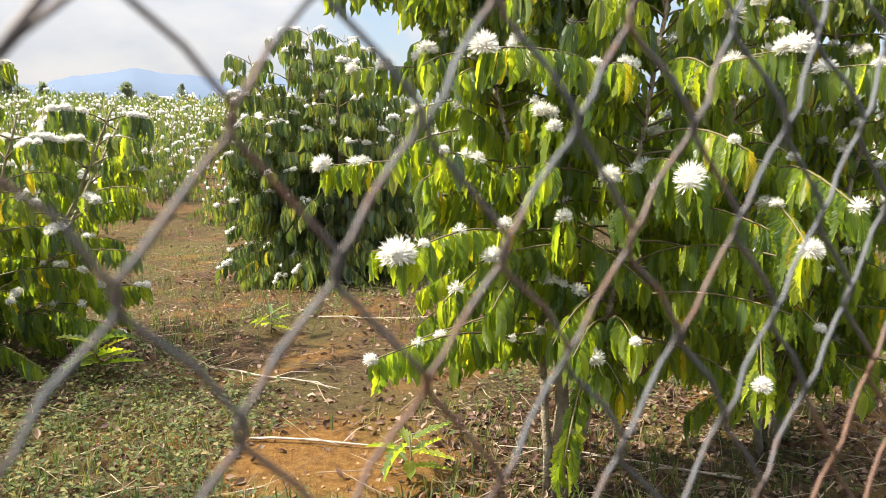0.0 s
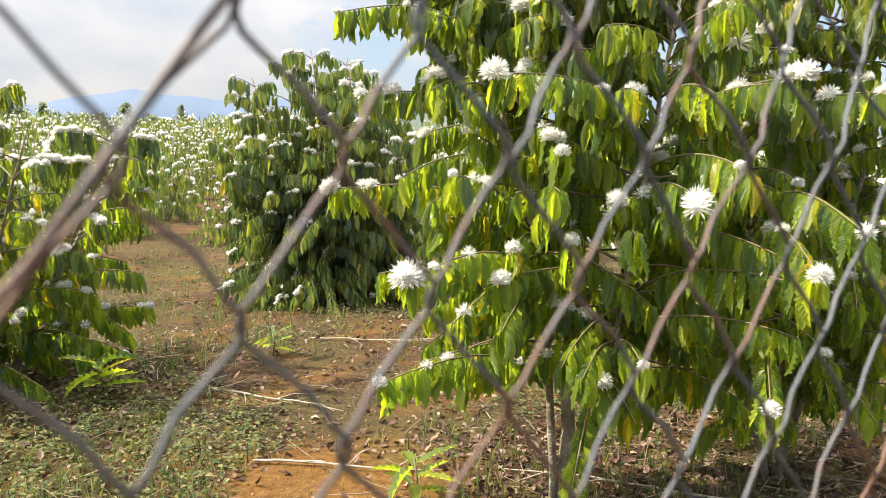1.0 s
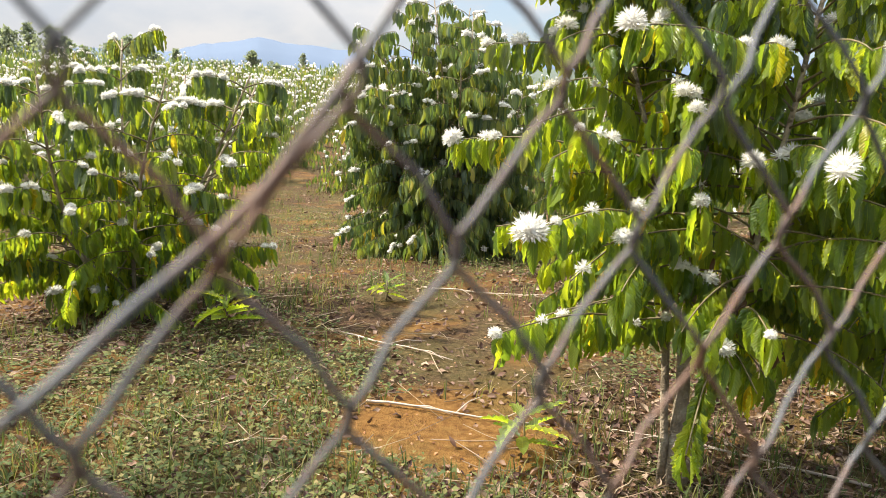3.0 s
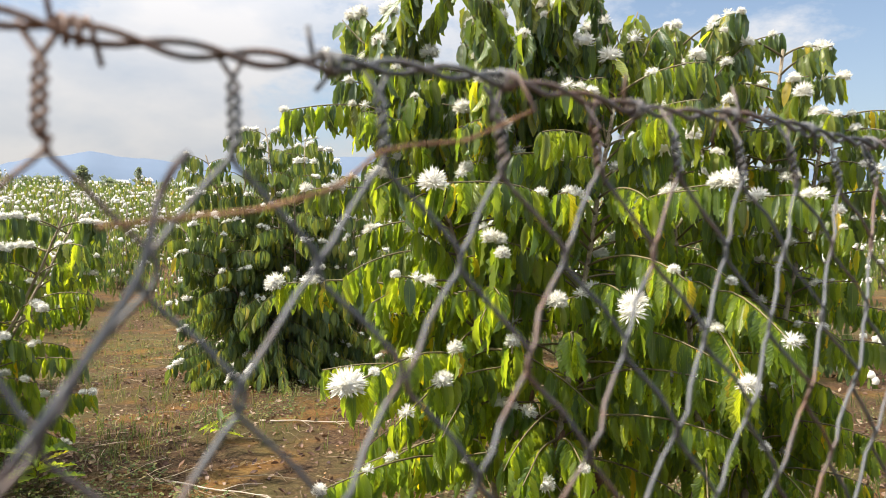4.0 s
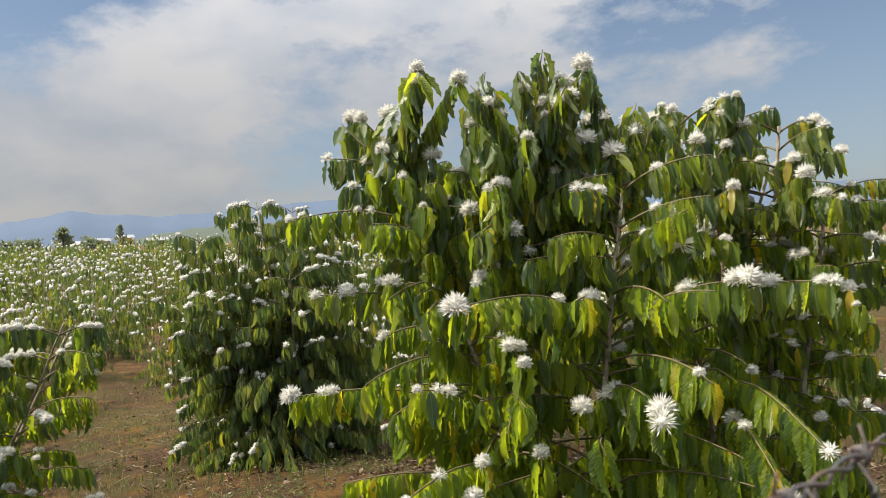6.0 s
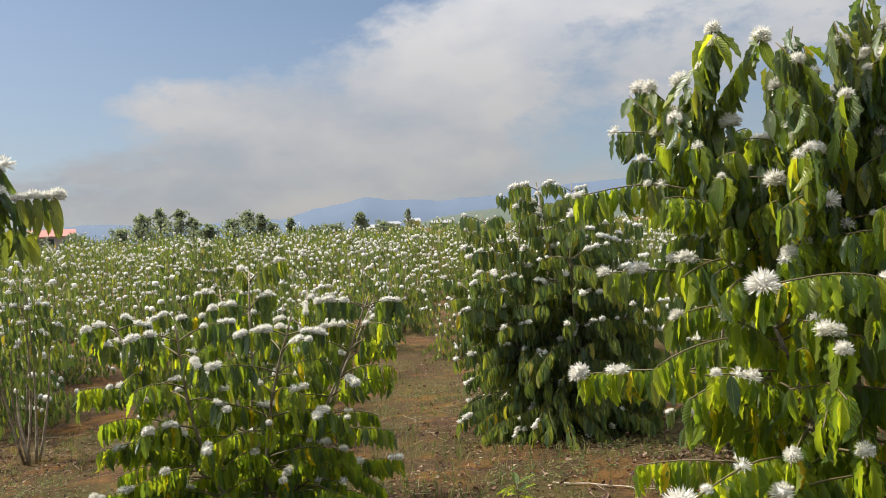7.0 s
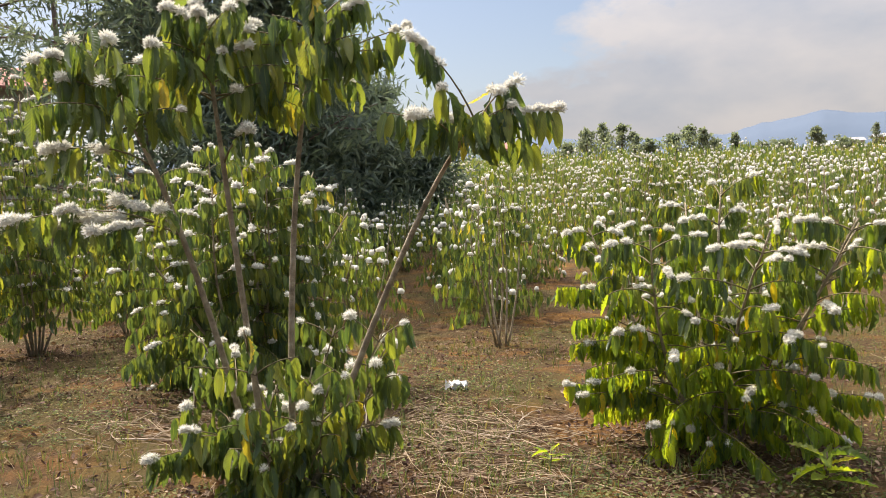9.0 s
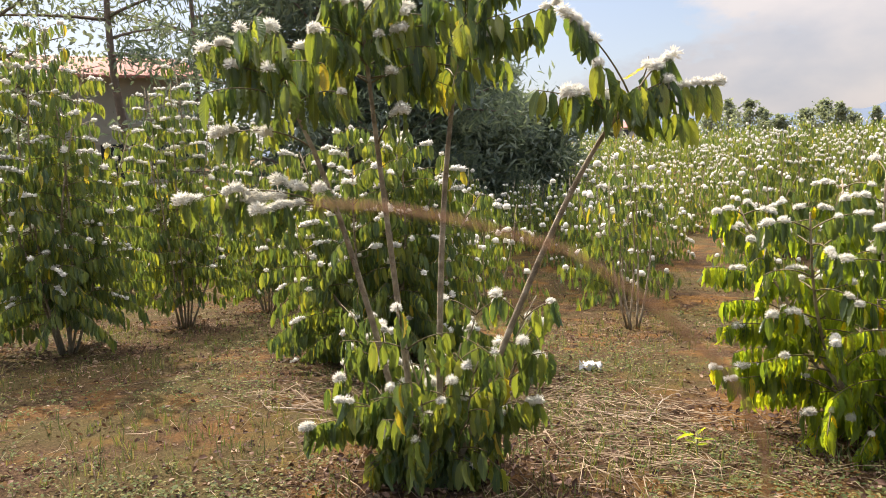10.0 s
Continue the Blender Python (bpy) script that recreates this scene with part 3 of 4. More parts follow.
def big_plant():
    """The tall plant close behind the fence: one thick trunk, a narrow top and a broad skirt of branches."""
    base = (0.41, 2.53, ground_z(0.41, 2.53) - 0.02)
    pl = Plant(11, 0)
    pl.dark_above = 1.75
    pl.row = 2
    rng = pl.rng
    t1 = stem_line(rng, (0, 0, 0), local(base, (0.42, 2.60, 1.75)), 0.03)
    t2 = stem_line(rng, (-0.03, 0.02, 0.0), local(base, (0.02, 2.80, 1.70)), 0.05)
    t3 = stem_line(rng, (0.02, -0.02, 0.0), local(base, (0.70, 2.52, 1.65)), 0.05)
    pl.stem(t1, 0.027, 0.008), pl.stem(t2, 0.015, 0.006), pl.stem(t3, 0.014, 0.006)
    for t, tiers in ((t1, 15), (t2, 16), (t3, 15)):
        pl.crown(t, 0.31, 1.0, tiers + 9, 0.56, 0.27, 0.106, 0.0172, 0.17, 0.026, 0.45, 0.85, 0.34)
    pl.crown(t1, 0.78, 1.02, 19, 0.36, 0.26, 0.110, 0.0175, 0.07, 0.032, 0.9, 0.8, 0.15)
    pl.crown(t2, 0.80, 1.02, 12, 0.32, 0.22, 0.106, 0.0175, 0.09, 0.032, 0.8, 0.8, 0.15)
    for s, e in ((t1[-1], (0.36, 2.70, 2.02)), (t1[-1], (0.22, 2.55, 2.0)), (t1[-2], (0.55, 2.48, 1.98)), (t1[-1], (0.30, 2.62, 2.06)), (t1[-1], (0.50, 2.60, 2.12)), (t1[-2], (0.66, 2.60, 2.05)), (t1[-2], (0.42, 2.50, 2.03)), (t2[-1], (0.10, 2.62, 2.06)), (t2[-1], (-0.18, 2.90, 1.95)),
                 (t3[-1], (0.75, 2.6, 1.86)), (t2[-2], (-0.05, 2.8, 1.88)), (t1[-3], (0.25, 2.75, 1.98)), (t1[-3], (0.58, 2.7, 2.0)), (t3[-1], (0.80, 2.62, 1.93)), (t3[-1], (0.88, 2.72, 1.90)), (t3[-2], (0.70, 2.75, 1.95)), (t2[-1], (0.02, 2.75, 2.0))):
        shoot(pl, s, local(base, e), 0.115, 0.015, 0.07, 0.03)
    reach(pl, base, (t1, t2, t3), BIG_TUFTS + BIG_TUFTS_HIGH, lined=0.03)
    thing = pl.build(base, "tall coffee plant in bloom with drooping sunlit leaves", single=300)
    for k in range(26):                       # dead leaves still hanging in the skirt
        at = local(base, (rng.uniform(0.35, 0.95), rng.uniform(2.3, 2.8), rng.uniform(0.30, 0.80)))
        ob = part("dead_leaf", DEAD_MESHES[k % len(DEAD_MESHES)], thing, "curled brown dead leaf")
        ob.matrix_basis = Matrix(frame_of(at, rng.normal(0, 0.3, 3) + (0, 0, -1), rng.normal(0, 1, 3), rng.uniform(0.05, 0.085)).tolist())
    return thing


def second_plant():
    """The broad plant beside it, a dome of leaf."""
    base = (1.30, 2.98, ground_z(1.30, 2.98) - 0.02)
    pl = Plant(12, 0)
    pl.row, pl.dark_above = 2, 1.6
    rng = pl.rng
    stems = []
    for top, tiers in (((1.08, 2.98, 1.90), 17), ((1.40, 2.85, 1.86), 17), ((0.95, 2.70, 1.45), 14), ((1.62, 2.85, 1.62), 15), ((1.25, 3.15, 1.94), 15), ((1.48, 3.05, 1.68), 14)):
        t = stem_line(rng, rng.normal(0, 0.03, 3) * (1, 1, 0), local(base, top), 0.06)
        stems.append(t)
        pl.stem(t, 0.016, 0.006)
        pl.crown(t, 0.22, 1.02, tiers + 7, 0.48, 0.27, 0.098, 0.0175, 0.30, 0.025, 0.45, 0.85, 0.34)
    reach(pl, base, stems, SECOND_TUFTS, lined=0.03)
    return pl.build(base, "broad coffee plant in bloom, a dome of drooping leaves", single=300)


def left_plant():
    base = (-2.37, 3.95, ground_z(-2.37, 3.95) - 0.02)
    pl = Plant(13, 0)
    pl.dark_above = 0.95
    rng = pl.rng
    stems = []
    for k in range(9):
        a = k * 0.785
        r = 0.72 if k else 0.0
        top = (base[0] + r * math.cos(a), base[1] + r * math.sin(a), 1.06 + 0.20 * rng.random() + (0.14 if k == 0 else 0))
        t = stem_line(rng, (0.06 * math.cos(a), 0.06 * math.sin(a), 0), local(base, top), 0.05)
        stems.append(t)
        pl.stem(t, 0.013, 0.005)
        pl.crown(t, 0.12, 1.0, 10, 0.56, 0.26, 0.115, 0.021, 0.50, 0.027, 0.5, 0.9, 0.32)
    reach(pl, base, stems, [(-1.75, 4.55, 0.87, 0.03), (-1.95, 3.95, 0.42, 0.03), (-2.11, 4.05, 0.74, 0.035), (-2.66, 3.63, 0.53, 0.035), (-2.81, 3.76, 0.57, 0.03), (-2.9, 3.6, 0.85, 0.035), (-2.75, 3.5, 0.98, 0.035), (-2.0, 4.3, 1.02, 0.035), (-2.3, 3.55, 1.05, 0.035), (-3.0, 3.9, 0.95, 0.035)], 0.12, 0.022, 0.3)
    skirt = [(-2.97, 3.34, 0.28, 0.032), (-2.88, 3.35, 0.23, 0.032), (-2.50, 3.45, 0.11, 0.032), (-2.30, 3.52, 0.12, 0.032), (-1.79, 4.00, 0.30, 0.032), (-1.83, 3.87, 0.23, 0.032), (-1.65, 4.26, 0.25, 0.032), (-2.18, 3.59, 0.46, 0.032), (-2.59, 3.45, 0.63, 0.032), (-2.53, 3.49, 0.57, 0.032), (-2.91, 3.46, 0.50, 0.032), (-2.79, 3.42, 0.99, 0.032), (-1.99, 3.80, 0.75, 0.032), (-2.35, 3.61, 0.78, 0.032)]      # the low ring of drooping branch ends
    reach(pl, base, stems, skirt, 0.125, 0.021, 0.1)
    return pl.build(base, "low bushy coffee plant with yellow-green leaves and white blossom", single=300)


def stemmy_plant():
    """The dark plant with long bare leaning stems that carry their leaves high up."""
    base = (-3.37, 1.72, ground_z(-3.37, 1.72) - 0.02)
    pl = Plant(14, 0)
    pl.dark = True
    rng = pl.rng
    stems = []
    for foot, knee, top, low, tiers in (((-0.1, -0.05), (-3.38, 1.27, 1.32), (-3.5, 1.0, 1.95), 0.72, 9), ((0, -0.06), (-3.28, 1.48, 1.30), (-3.22, 1.38, 2.10), 0.76, 10),
                                        ((0.02, 0.04), (-3.15, 1.72, 1.30), (-2.97, 1.79, 2.15), 0.76, 10), ((0.08, 0.06), (-2.75, 2.02, 1.15), (-2.36, 2.10, 1.66), 0.84, 4)):
        k, e = local(base, knee), local(base, top)
        s = np.array((*foot, 0.0))
        f = np.linspace(0, 1, 14)[:, None]
        t = (1 - f) ** 2 * s + 2 * f * (1 - f) * (2 * k - 0.5 * s - 0.5 * e) + f ** 2 * e
        stems.append(t)
        pl.stem(t, 0.018, 0.007)
        pl.crown(t, low, 1.0, tiers, 0.36, 0.22, 0.145, 0.032, 0.26, 0.034, 0.7, 0.8)
        shoot(pl, t[-1], t[-1] + (rng.normal(0, 0.06), rng.normal(0, 0.06), 0.18), 0.17, 0.05, 0.5)
    reach(pl, base, stems, [(-2.39, 1.79, 1.69, 0.045), (-2.33, 2.31, 1.84, 0.045), (-2.20, 2.42, 1.72, 0.04), (-3.60, 1.11, 1.40, 0.05), (-3.70, 0.89, 1.30, 0.05), (-3.78, 0.72, 1.33, 0.05), (-3.07, 1.47, 1.68, 0.045),
                            (-2.52, 1.89, 2.02, 0.04), (-3.62, 0.85, 1.62, 0.05), (-3.55, 1.10, 2.08, 0.05), (-3.74, 0.85, 2.0, 0.05), (-3.45, 0.95, 1.28, 0.05), (-3.35, 1.2, 1.36, 0.045)], 0.15, 0.030, 0.5, 0.6)
    top = limb_to(rng, stems[2][-3], local(base, (-2.80, 2.12, 2.12)), 0.03)      # a long thin shoot leaning out of the crown
    pl.dress(top, 0.15, 0.05, 0.5, 0.0)
    pl.tuft(top[-1], 0.03), pl.tuft(top[-2], 0.026)
    for k in range(14):
        a = k * 0.9
        r = 0.18 + 0.38 * rng.random()
        t = stem_line(rng, (0.05 * math.cos(a), 0.05 * math.sin(a), 0.0), (r * math.cos(a), r * math.sin(a), 0.42 + 0.55 * rng.random()), 0.03)
        pl.stem(t, 0.007, 0.003)
        pl.crown(t, 0.12, 1.0, 6, 0.28, 0.18, 0.145, 0.042, 0.02, 0.03, 0.6, 0.7)
    reach(pl, base, stems, [(-3.76, 1.70, 0.62, 0.034), (-3.72, 1.60, 0.57, 0.03), (-3.60, 1.16, 0.22, 0.034), (-3.50, 1.30, 0.35, 0.03), (-3.85, 1.55, 0.5, 0.03), (-3.1, 2.2, 0.25, 0.01), (-3.2, 1.6, 0.2, 0.02)], 0.15)
    return pl.build((base[0] - 0.09, base[1] + 0.07, base[2] + 0.015), "dark leafy coffee plant with long bare leaning stems", single=300)


def field_plant(seed, level, height, spread, stems, leaf=0.18, bloom=0.4, tiers=8, low=0.18, gap=0.07, puff=0.036, dark=False):
    pl = Plant(seed, level)
    pl.dark, pl.row = dark, 5
    rng = pl.rng
    for k in range(stems):
        a = k * 6.283 / stems + rng.normal(0, 0.3)
        out = spread * (0.20, 0.50, 0.62)[k % 3] * rng.uniform(0.85, 1.15)          # a dome: the middle stems stand tallest
        t = stem_line(rng, (0.06 * math.cos(a), 0.06 * math.sin(a), -0.03), (out * math.cos(a), out * math.sin(a), height * (1.0, 0.88, 0.68)[k % 3] * rng.uniform(0.93, 1.06)), 0.06, 8)
        pl.stem(t, 0.014, 0.005)
        pl.crown(t, low, 1.0, tiers, spread * 0.65, 0.22, leaf, gap, bloom, puff, 0.5, 0.9)
    return pl


plants = [big_plant(), second_plant(), left_plant(), stemmy_plant()]

# plants in the middle distance, then the rows beyond
rng_field = np.random.default_rng(21)
MID = [((-1.05, 6.9), 2.05, 1.38, 16, 15, 0.06), ((-6.0, 6.0), 1.75, 0.42, 6, 1, 0.74), ((-6.0, 3.0), 1.95, 1.35, 11, 13, 0.06), ((-8.3, 0.85), 2.9, 1.2, 10, 14, 0.16), ((0.4, 5.9), 1.55, 0.8, 5, 9, 0.2),
       ((3.3, 4.0), 1.15, 0.8, 5, 9, 0.2), ((-3.7, 6.6), 1.25, 0.85, 6, 9, 0.2), ((-9.4, -0.5), 2.9, 1.1, 9, 12, 0.18), ((-8.6, 12.8), 2.2, 1.2, 7, 9, 0.15), ((-9.6, 2.3), 3.0, 1.0, 8, 11, 0.2), ((-10.5, 3.7), 2.5, 1.0, 6, 9, 0.2)]
for i, ((x, y), h, s, n, tiers, low) in enumerate(MID):
    plants.append(field_plant(30 + i, 1, h, s, n, 0.135, 0.42, tiers + 3, low, 0.070 if i == 1 else 0.046 if x < -7 else 0.034, 0.034, True).build((x, y, ground_z(x, y)), "coffee plant in bloom in the middle of the field"))

models = [field_plant(60 + i, 2, 1.30 + 0.13 * i, 0.95, 6, 0.155, 0.40, 9, 0.12, 0.075, 0.036, True) for i in range(4)]
models += [field_plant(70 + i, 2, 1.30 + 0.13 * i, 0.95, 5, 0.20, 0.46, 8, 0.12, 0.14, 0.046, True) for i in range(4)]
firsts, spare = [], []
taken = [tuple(p.matrix_basis.translation[:2]) for p in plants]
for j in range(0, 48):
    for i in range(-30, 22):
        d, s = 3.4 + j * 2.2, i * 2.2 + (j % 2) * 1.1
        x = FENCE_OUT[0] * d + FENCE_DIR[0] * s + rng_field.normal(0, 0.3)
        y = FENCE_OUT[1] * d + FENCE_DIR[1] * s + rng_field.normal(0, 0.3)
        r, bearing = math.hypot(x, y), math.degrees(math.atan2(x, y))
        if not -90 < bearing < 33 or r > 75 or r < (10.0 if bearing < -38 else 7.2) or min(math.hypot(x - a, y - b) for a, b in taken) < 1.5:
            continue
        if abs(bearing + 18.5) < 1.9 and r < 11:          # a path runs back between the rows
            continue
        if bearing < -50 and r > 22:
            continue
        spare.append((r, x, y))
spare.sort()
for count, (r, x, y) in enumerate(spare[:620]):
    m = pose(x, y, ground_z(x, y), 0, 0, rng_field.uniform(0, 360)) @ Matrix.Scale(rng_field.uniform(0.82, 1.32), 4)
    k = int(rng_field.integers(4))
    if count in (0, 1, 2, 3, 90, 91, 92, 93):
        firsts.append(models[len(firsts)].build((x, y, ground_z(x, y)), "coffee plant in bloom far off in the rows"))
    elif count < 270:
        copy_thing(firsts[k if count < 90 else 4 + k], m)
    elif count == 270:
        far_leaves, far_puffs = Geo(), Geo()
    if count >= 270:
        turn = np.array(m)
        for q in models[4 + k].leaves[::2]:
            q = turn @ q
            q[:3, :3] *= 1.5
            far_leaves.place(LEAVES_FAR[0], q)
        for q in models[4 + k].puffs[::4]:
            q = turn @ q
            q[:3, :3] *= 1.4
            far_puffs.place(PUFFS_FAR[0], q)
if len(spare) > 270:
    rows = tagged(new("coffee_rows"), "far rows of blossoming coffee plants", "coffee rows", kind="stuff")
    part("foliage", far_leaves.mesh("foliage", LEAF_DARK_JOINED), rows, kind="stuff")
    part("blossom_mass", far_puffs.mesh("blossom_mass", PETAL), rows, kind="stuff")

# ---- what lies and grows on the ground ----
rng_cover = np.random.default_rng(77)


def patchy(x, y, scale, seed):
    return noise.noise((x * scale, y * scale, seed)) * 0.5 + 0.5


def spots_on(n, want):
    """n places on the ground in view, denser where want(x, y) is high and near the fence."""
    out = []
    while len(out) < n:
        r = 1.2 + 12.5 * rng_cover.random() ** 1.5
        a = radians(rng_cover.uniform(-95, 34))
        x, y = r * math.sin(a), r * math.cos(a)
        if x * FENCE_OUT[0] + y * FENCE_OUT[1] > FENCE_OFF + 0.25 and rng_cover.random() < want(x, y):
            out.append((x, y))
    return out


PLANT_FEET = [tuple(p.matrix_basis.translation[:2]) for p in plants]


def under(x, y):
    """1 below a plant, 0 away from all."""
    d = min(math.hypot(x - a, y - b) for a, b in PLANT_FEET)
    return max(0.0, min(1.0, 1.5 - d / 0.75))


def bare(x, y):
    return 1.0 if math.hypot(x + 0.35, (y - 2.75) * 1.2) < 0.42 else 0.0


def normal_frame(x, y, size, tilt, lift=0.004):
    a, face = rng_cover.uniform(0, 6.28), np.array((rng_cover.normal(0, tilt), rng_cover.normal(0, tilt), 1.0))
    return frame_of((x, y, ground_z(x, y) + lift), (math.cos(a), math.sin(a), rng_cover.normal(0, tilt * 0.5)), face, size)


def build_cover():
    litter = scatter_material("dead_leaf", [(0.0, (0.05, 0.024, 0.017)), (0.35, (0.12, 0.062, 0.040)), (0.7, (0.23, 0.135, 0.085)), (1.0, (0.38, 0.28, 0.19))], 0.15)
    green = scatter_material("weed_leaf", [(0.0, (0.050, 0.075, 0.020)), (0.45, (0.095, 0.125, 0.030)), (0.75, (0.160, 0.170, 0.045)), (1.0, (0.27, 0.215, 0.085))], 0.4)
    straw = scatter_material("dry_straw", [(0.0, (0.11, 0.065, 0.036)), (0.5, (0.25, 0.175, 0.10)), (1.0, (0.44, 0.34, 0.21))], 0.0)
    clod = scatter_material("soil_crumb", [(0.0, (0.16, 0.07, 0.03)), (0.6, (0.32, 0.15, 0.055)), (1.0, (0.46, 0.26, 0.12))], 0.0, 0.95)
    curled = [leaf_template(2, 3, c, 0.24, 0.0, f, t) for c, f, t in ((1.6, 0.8, 0.5), (-1.2, 1.0, -0.8), (2.2, 0.5, 0.2), (0.6, 0.4, 1.2))]
    g = Geo()
    for x, y in spots_on(38000, lambda x, y: min(1.0, 0.20 + 1.1 * under(x, y) + 0.9 * max(0, patchy(x, y, 0.8, 3) - 0.42)) * (1 - 0.9 * bare(x, y))):
        g.place(curled[int(rng_cover.integers(4))], normal_frame(x, y, rng_cover.uniform(0.018, 0.06), 0.6, 0.006))
    tagged(new("leaf_litter", g.mesh("leaf_litter", litter)), "dead brown coffee leaves lying on the soil", "leaf litter", kind="stuff")
    g = Geo()
    small = [leaf_template(2, 2, c, 0.30, 0.0, 0.2) for c in (0.5, 0.9)]
    for x, y in spots_on(12500, lambda x, y: max(0.0, min(1.0, 2.8 * (patchy(x, y, 0.75, 9) - 0.38) + (0.5 if math.hypot(x + 1.7, y - 3.0) < 1.1 else 0))) * (1 - 0.75 * under(x, y)) * (1 - bare(x, y))):
        h = rng_cover.uniform(0.02, 0.09)
        for k in range(int(rng_cover.integers(4, 10))):
            a, e = rng_cover.uniform(0, 6.28), rng_cover.uniform(0.0, 0.9)
            p = (x + rng_cover.normal(0, 0.025), y + rng_cover.normal(0, 0.025), ground_z(x, y) + h * rng_cover.random())
            g.place(small[k % 2], frame_of(p, (math.cos(a), math.sin(a), e), (rng_cover.normal(0, 0.3), rng_cover.normal(0, 0.3), 1), rng_cover.uniform(0.011, 0.034)))
    tagged(new("low_weeds", g.mesh("low_weeds", green)), "low green weeds creeping over the soil", "weeds", kind="stuff")
    g = Geo()
    for x, y in spots_on(8500, lambda x, y: max(0.0, min(1.0, 2.2 * (patchy(x, y, 0.9, 15) - 0.36))) * (1 - bare(x, y))):
        for k in range(int(rng_cover.integers(2, 6))):
            a, h = rng_cover.uniform(0, 6.28), rng_cover.uniform(0.03, 0.11)
            b = np.array((x + rng_cover.normal(0, 0.012), y + rng_cover.normal(0, 0.012), ground_z(x, y) - 0.003))
            lean = np.array((math.cos(a), math.sin(a), 0)) * h * rng_cover.uniform(0.2, 0.9)
            side = np.array((-math.sin(a), math.cos(a), 0)) * 0.0022
            g.add([b - side, b + side, b + lean * 0.5 + (0, 0, h * 0.7) + side, b + lean * 0.5 + (0, 0, h * 0.7) - side, b + lean + (0, 0, h)], [(0, 1, 2, 3), (3, 2, 4)])
    tagged(new("thin_grass", g.mesh("thin_grass", green)), "thin tufts of grass between the plants", "grass", kind="stuff")
    g = Geo()
    for x, y in spots_on(4600, lambda x, y: min(1.0, 0.25 + 0.5 * under(x, y) + (0.9 if math.hypot(x + 3.8, y - 3.2) < 0.7 else 0)) * (1 - 0.8 * bare(x, y))):
        a, n = rng_cover.uniform(0, 6.28), rng_cover.uniform(0.05, 0.36)
        z = ground_z(x, y) + rng_cover.uniform(0.003, 0.03)
        p = np.array((x, y, z))
        q = p + (n * math.cos(a), n * math.sin(a), rng_cover.normal(0, 0.018))
        m = (p + q) / 2 + rng_cover.normal(0, 0.014, 3)
        g.tube([p, m, q], rng_cover.uniform(0.0008, 0.0026), 3)
    for k in range(650):                      # a raked heap of stalks, and two smaller ones
        cx, cy, w = ((-3.75, 3.25, 0.42), (-3.75, 3.25, 0.42), (-3.0, 2.7, 0.35), (-5.3, 1.9, 0.4))[k % 4]
        x, y = cx + rng_cover.normal(0, w), cy + rng_cover.normal(0, w * 0.7)
        a, n = rng_cover.normal(0.4, 0.8), rng_cover.uniform(0.08, 0.5)
        p = np.array((x, y, ground_z(x, y) + rng_cover.uniform(0.004, 0.06) * math.exp(-((x - cx) ** 2 + (y - cy) ** 2) / w ** 2)))
        q = p + (n * math.cos(a), n * math.sin(a), 0.0)
        q[2] = ground_z(q[0], q[1]) + rng_cover.uniform(0.003, 0.03)
        g.tube([p, (p + q) / 2 + rng_cover.normal(0, 0.015, 3), q], rng_cover.uniform(0.001, 0.0035), 3)
    tagged(new("dry_stalks", g.mesh("dry_stalks", straw)), "dry stalks and twigs strewn on the ground", "twigs", kind="stuff")
    g = Geo()
    ico = bmesh.new()
    bmesh.ops.create_icosphere(ico, subdivisions=1, radius=1.0)
    cv, cf = np.array([v.co[:] for v in ico.verts]), [tuple(v.index for v in f.verts) for f in ico.faces]
    ico.free()
    for x, y in spots_on(3000, lambda x, y: 0.3 + 0.6 * bare(x, y)):
        s = rng_cover.uniform(0.002, 0.009) * (1.6 if rng_cover.random() < 0.06 else 1)
        g.add(cv * s * rng_cover.uniform(0.6, 1.3, (len(cv), 1)) * (1, 1, 0.65) + (x, y, ground_z(x, y) + s * 0.3), cf)
    tagged(new("soil_crumbs", g.mesh("soil_crumbs", clod, False)), "crumbs of dry red soil", "soil", kind="stuff")


build_cover()


def seedling(x, y, n, size, seed, label):
    """A young plant: a rosette of broad pale leaves on short stalks."""
    rng = np.random.default_rng(seed)
    thing = tagged(new("seedling"), label, "seedling")
    z = ground_z(x, y)
    thing.matrix_basis = pose(x, y, z)
    g = Geo()
    g.tube([(0, 0, -0.02), (0.01, 0, size * 0.5), (0.0, 0.01, size)], 0.004, 5)
    part("stem", g.mesh("stem", TWIG), thing)
    for k in range(n):
        a, e = k * 2.4, rng.uniform(-0.15, 0.6)
        m = frame_of((0.01 * math.cos(a), 0.01 * math.sin(a), size * (0.35 + 0.65 * k / n)), (math.cos(a), math.sin(a), e), (0.2 * rng.normal(), 0.2 * rng.normal(), 1), size * rng.uniform(0.8, 1.15))
        ob = part("leaf", LEAF_MESHES[k % 3], thing)
        ob.matrix_basis = Matrix(m.tolist())


seedling(-1.69, 3.70, 14, 0.20, 1, "young seedling with broad pale green leaves")
seedling(-0.10, 2.60, 9, 0.17, 2, "small shoot with broad green leaves on bare soil")
seedling(-1.05, 4.6, 9, 0.13, 3, "low green seedling among dry mulch")
seedling(-2.9, 3.1, 8, 0.10, 4, "low green seedling among dry mulch")


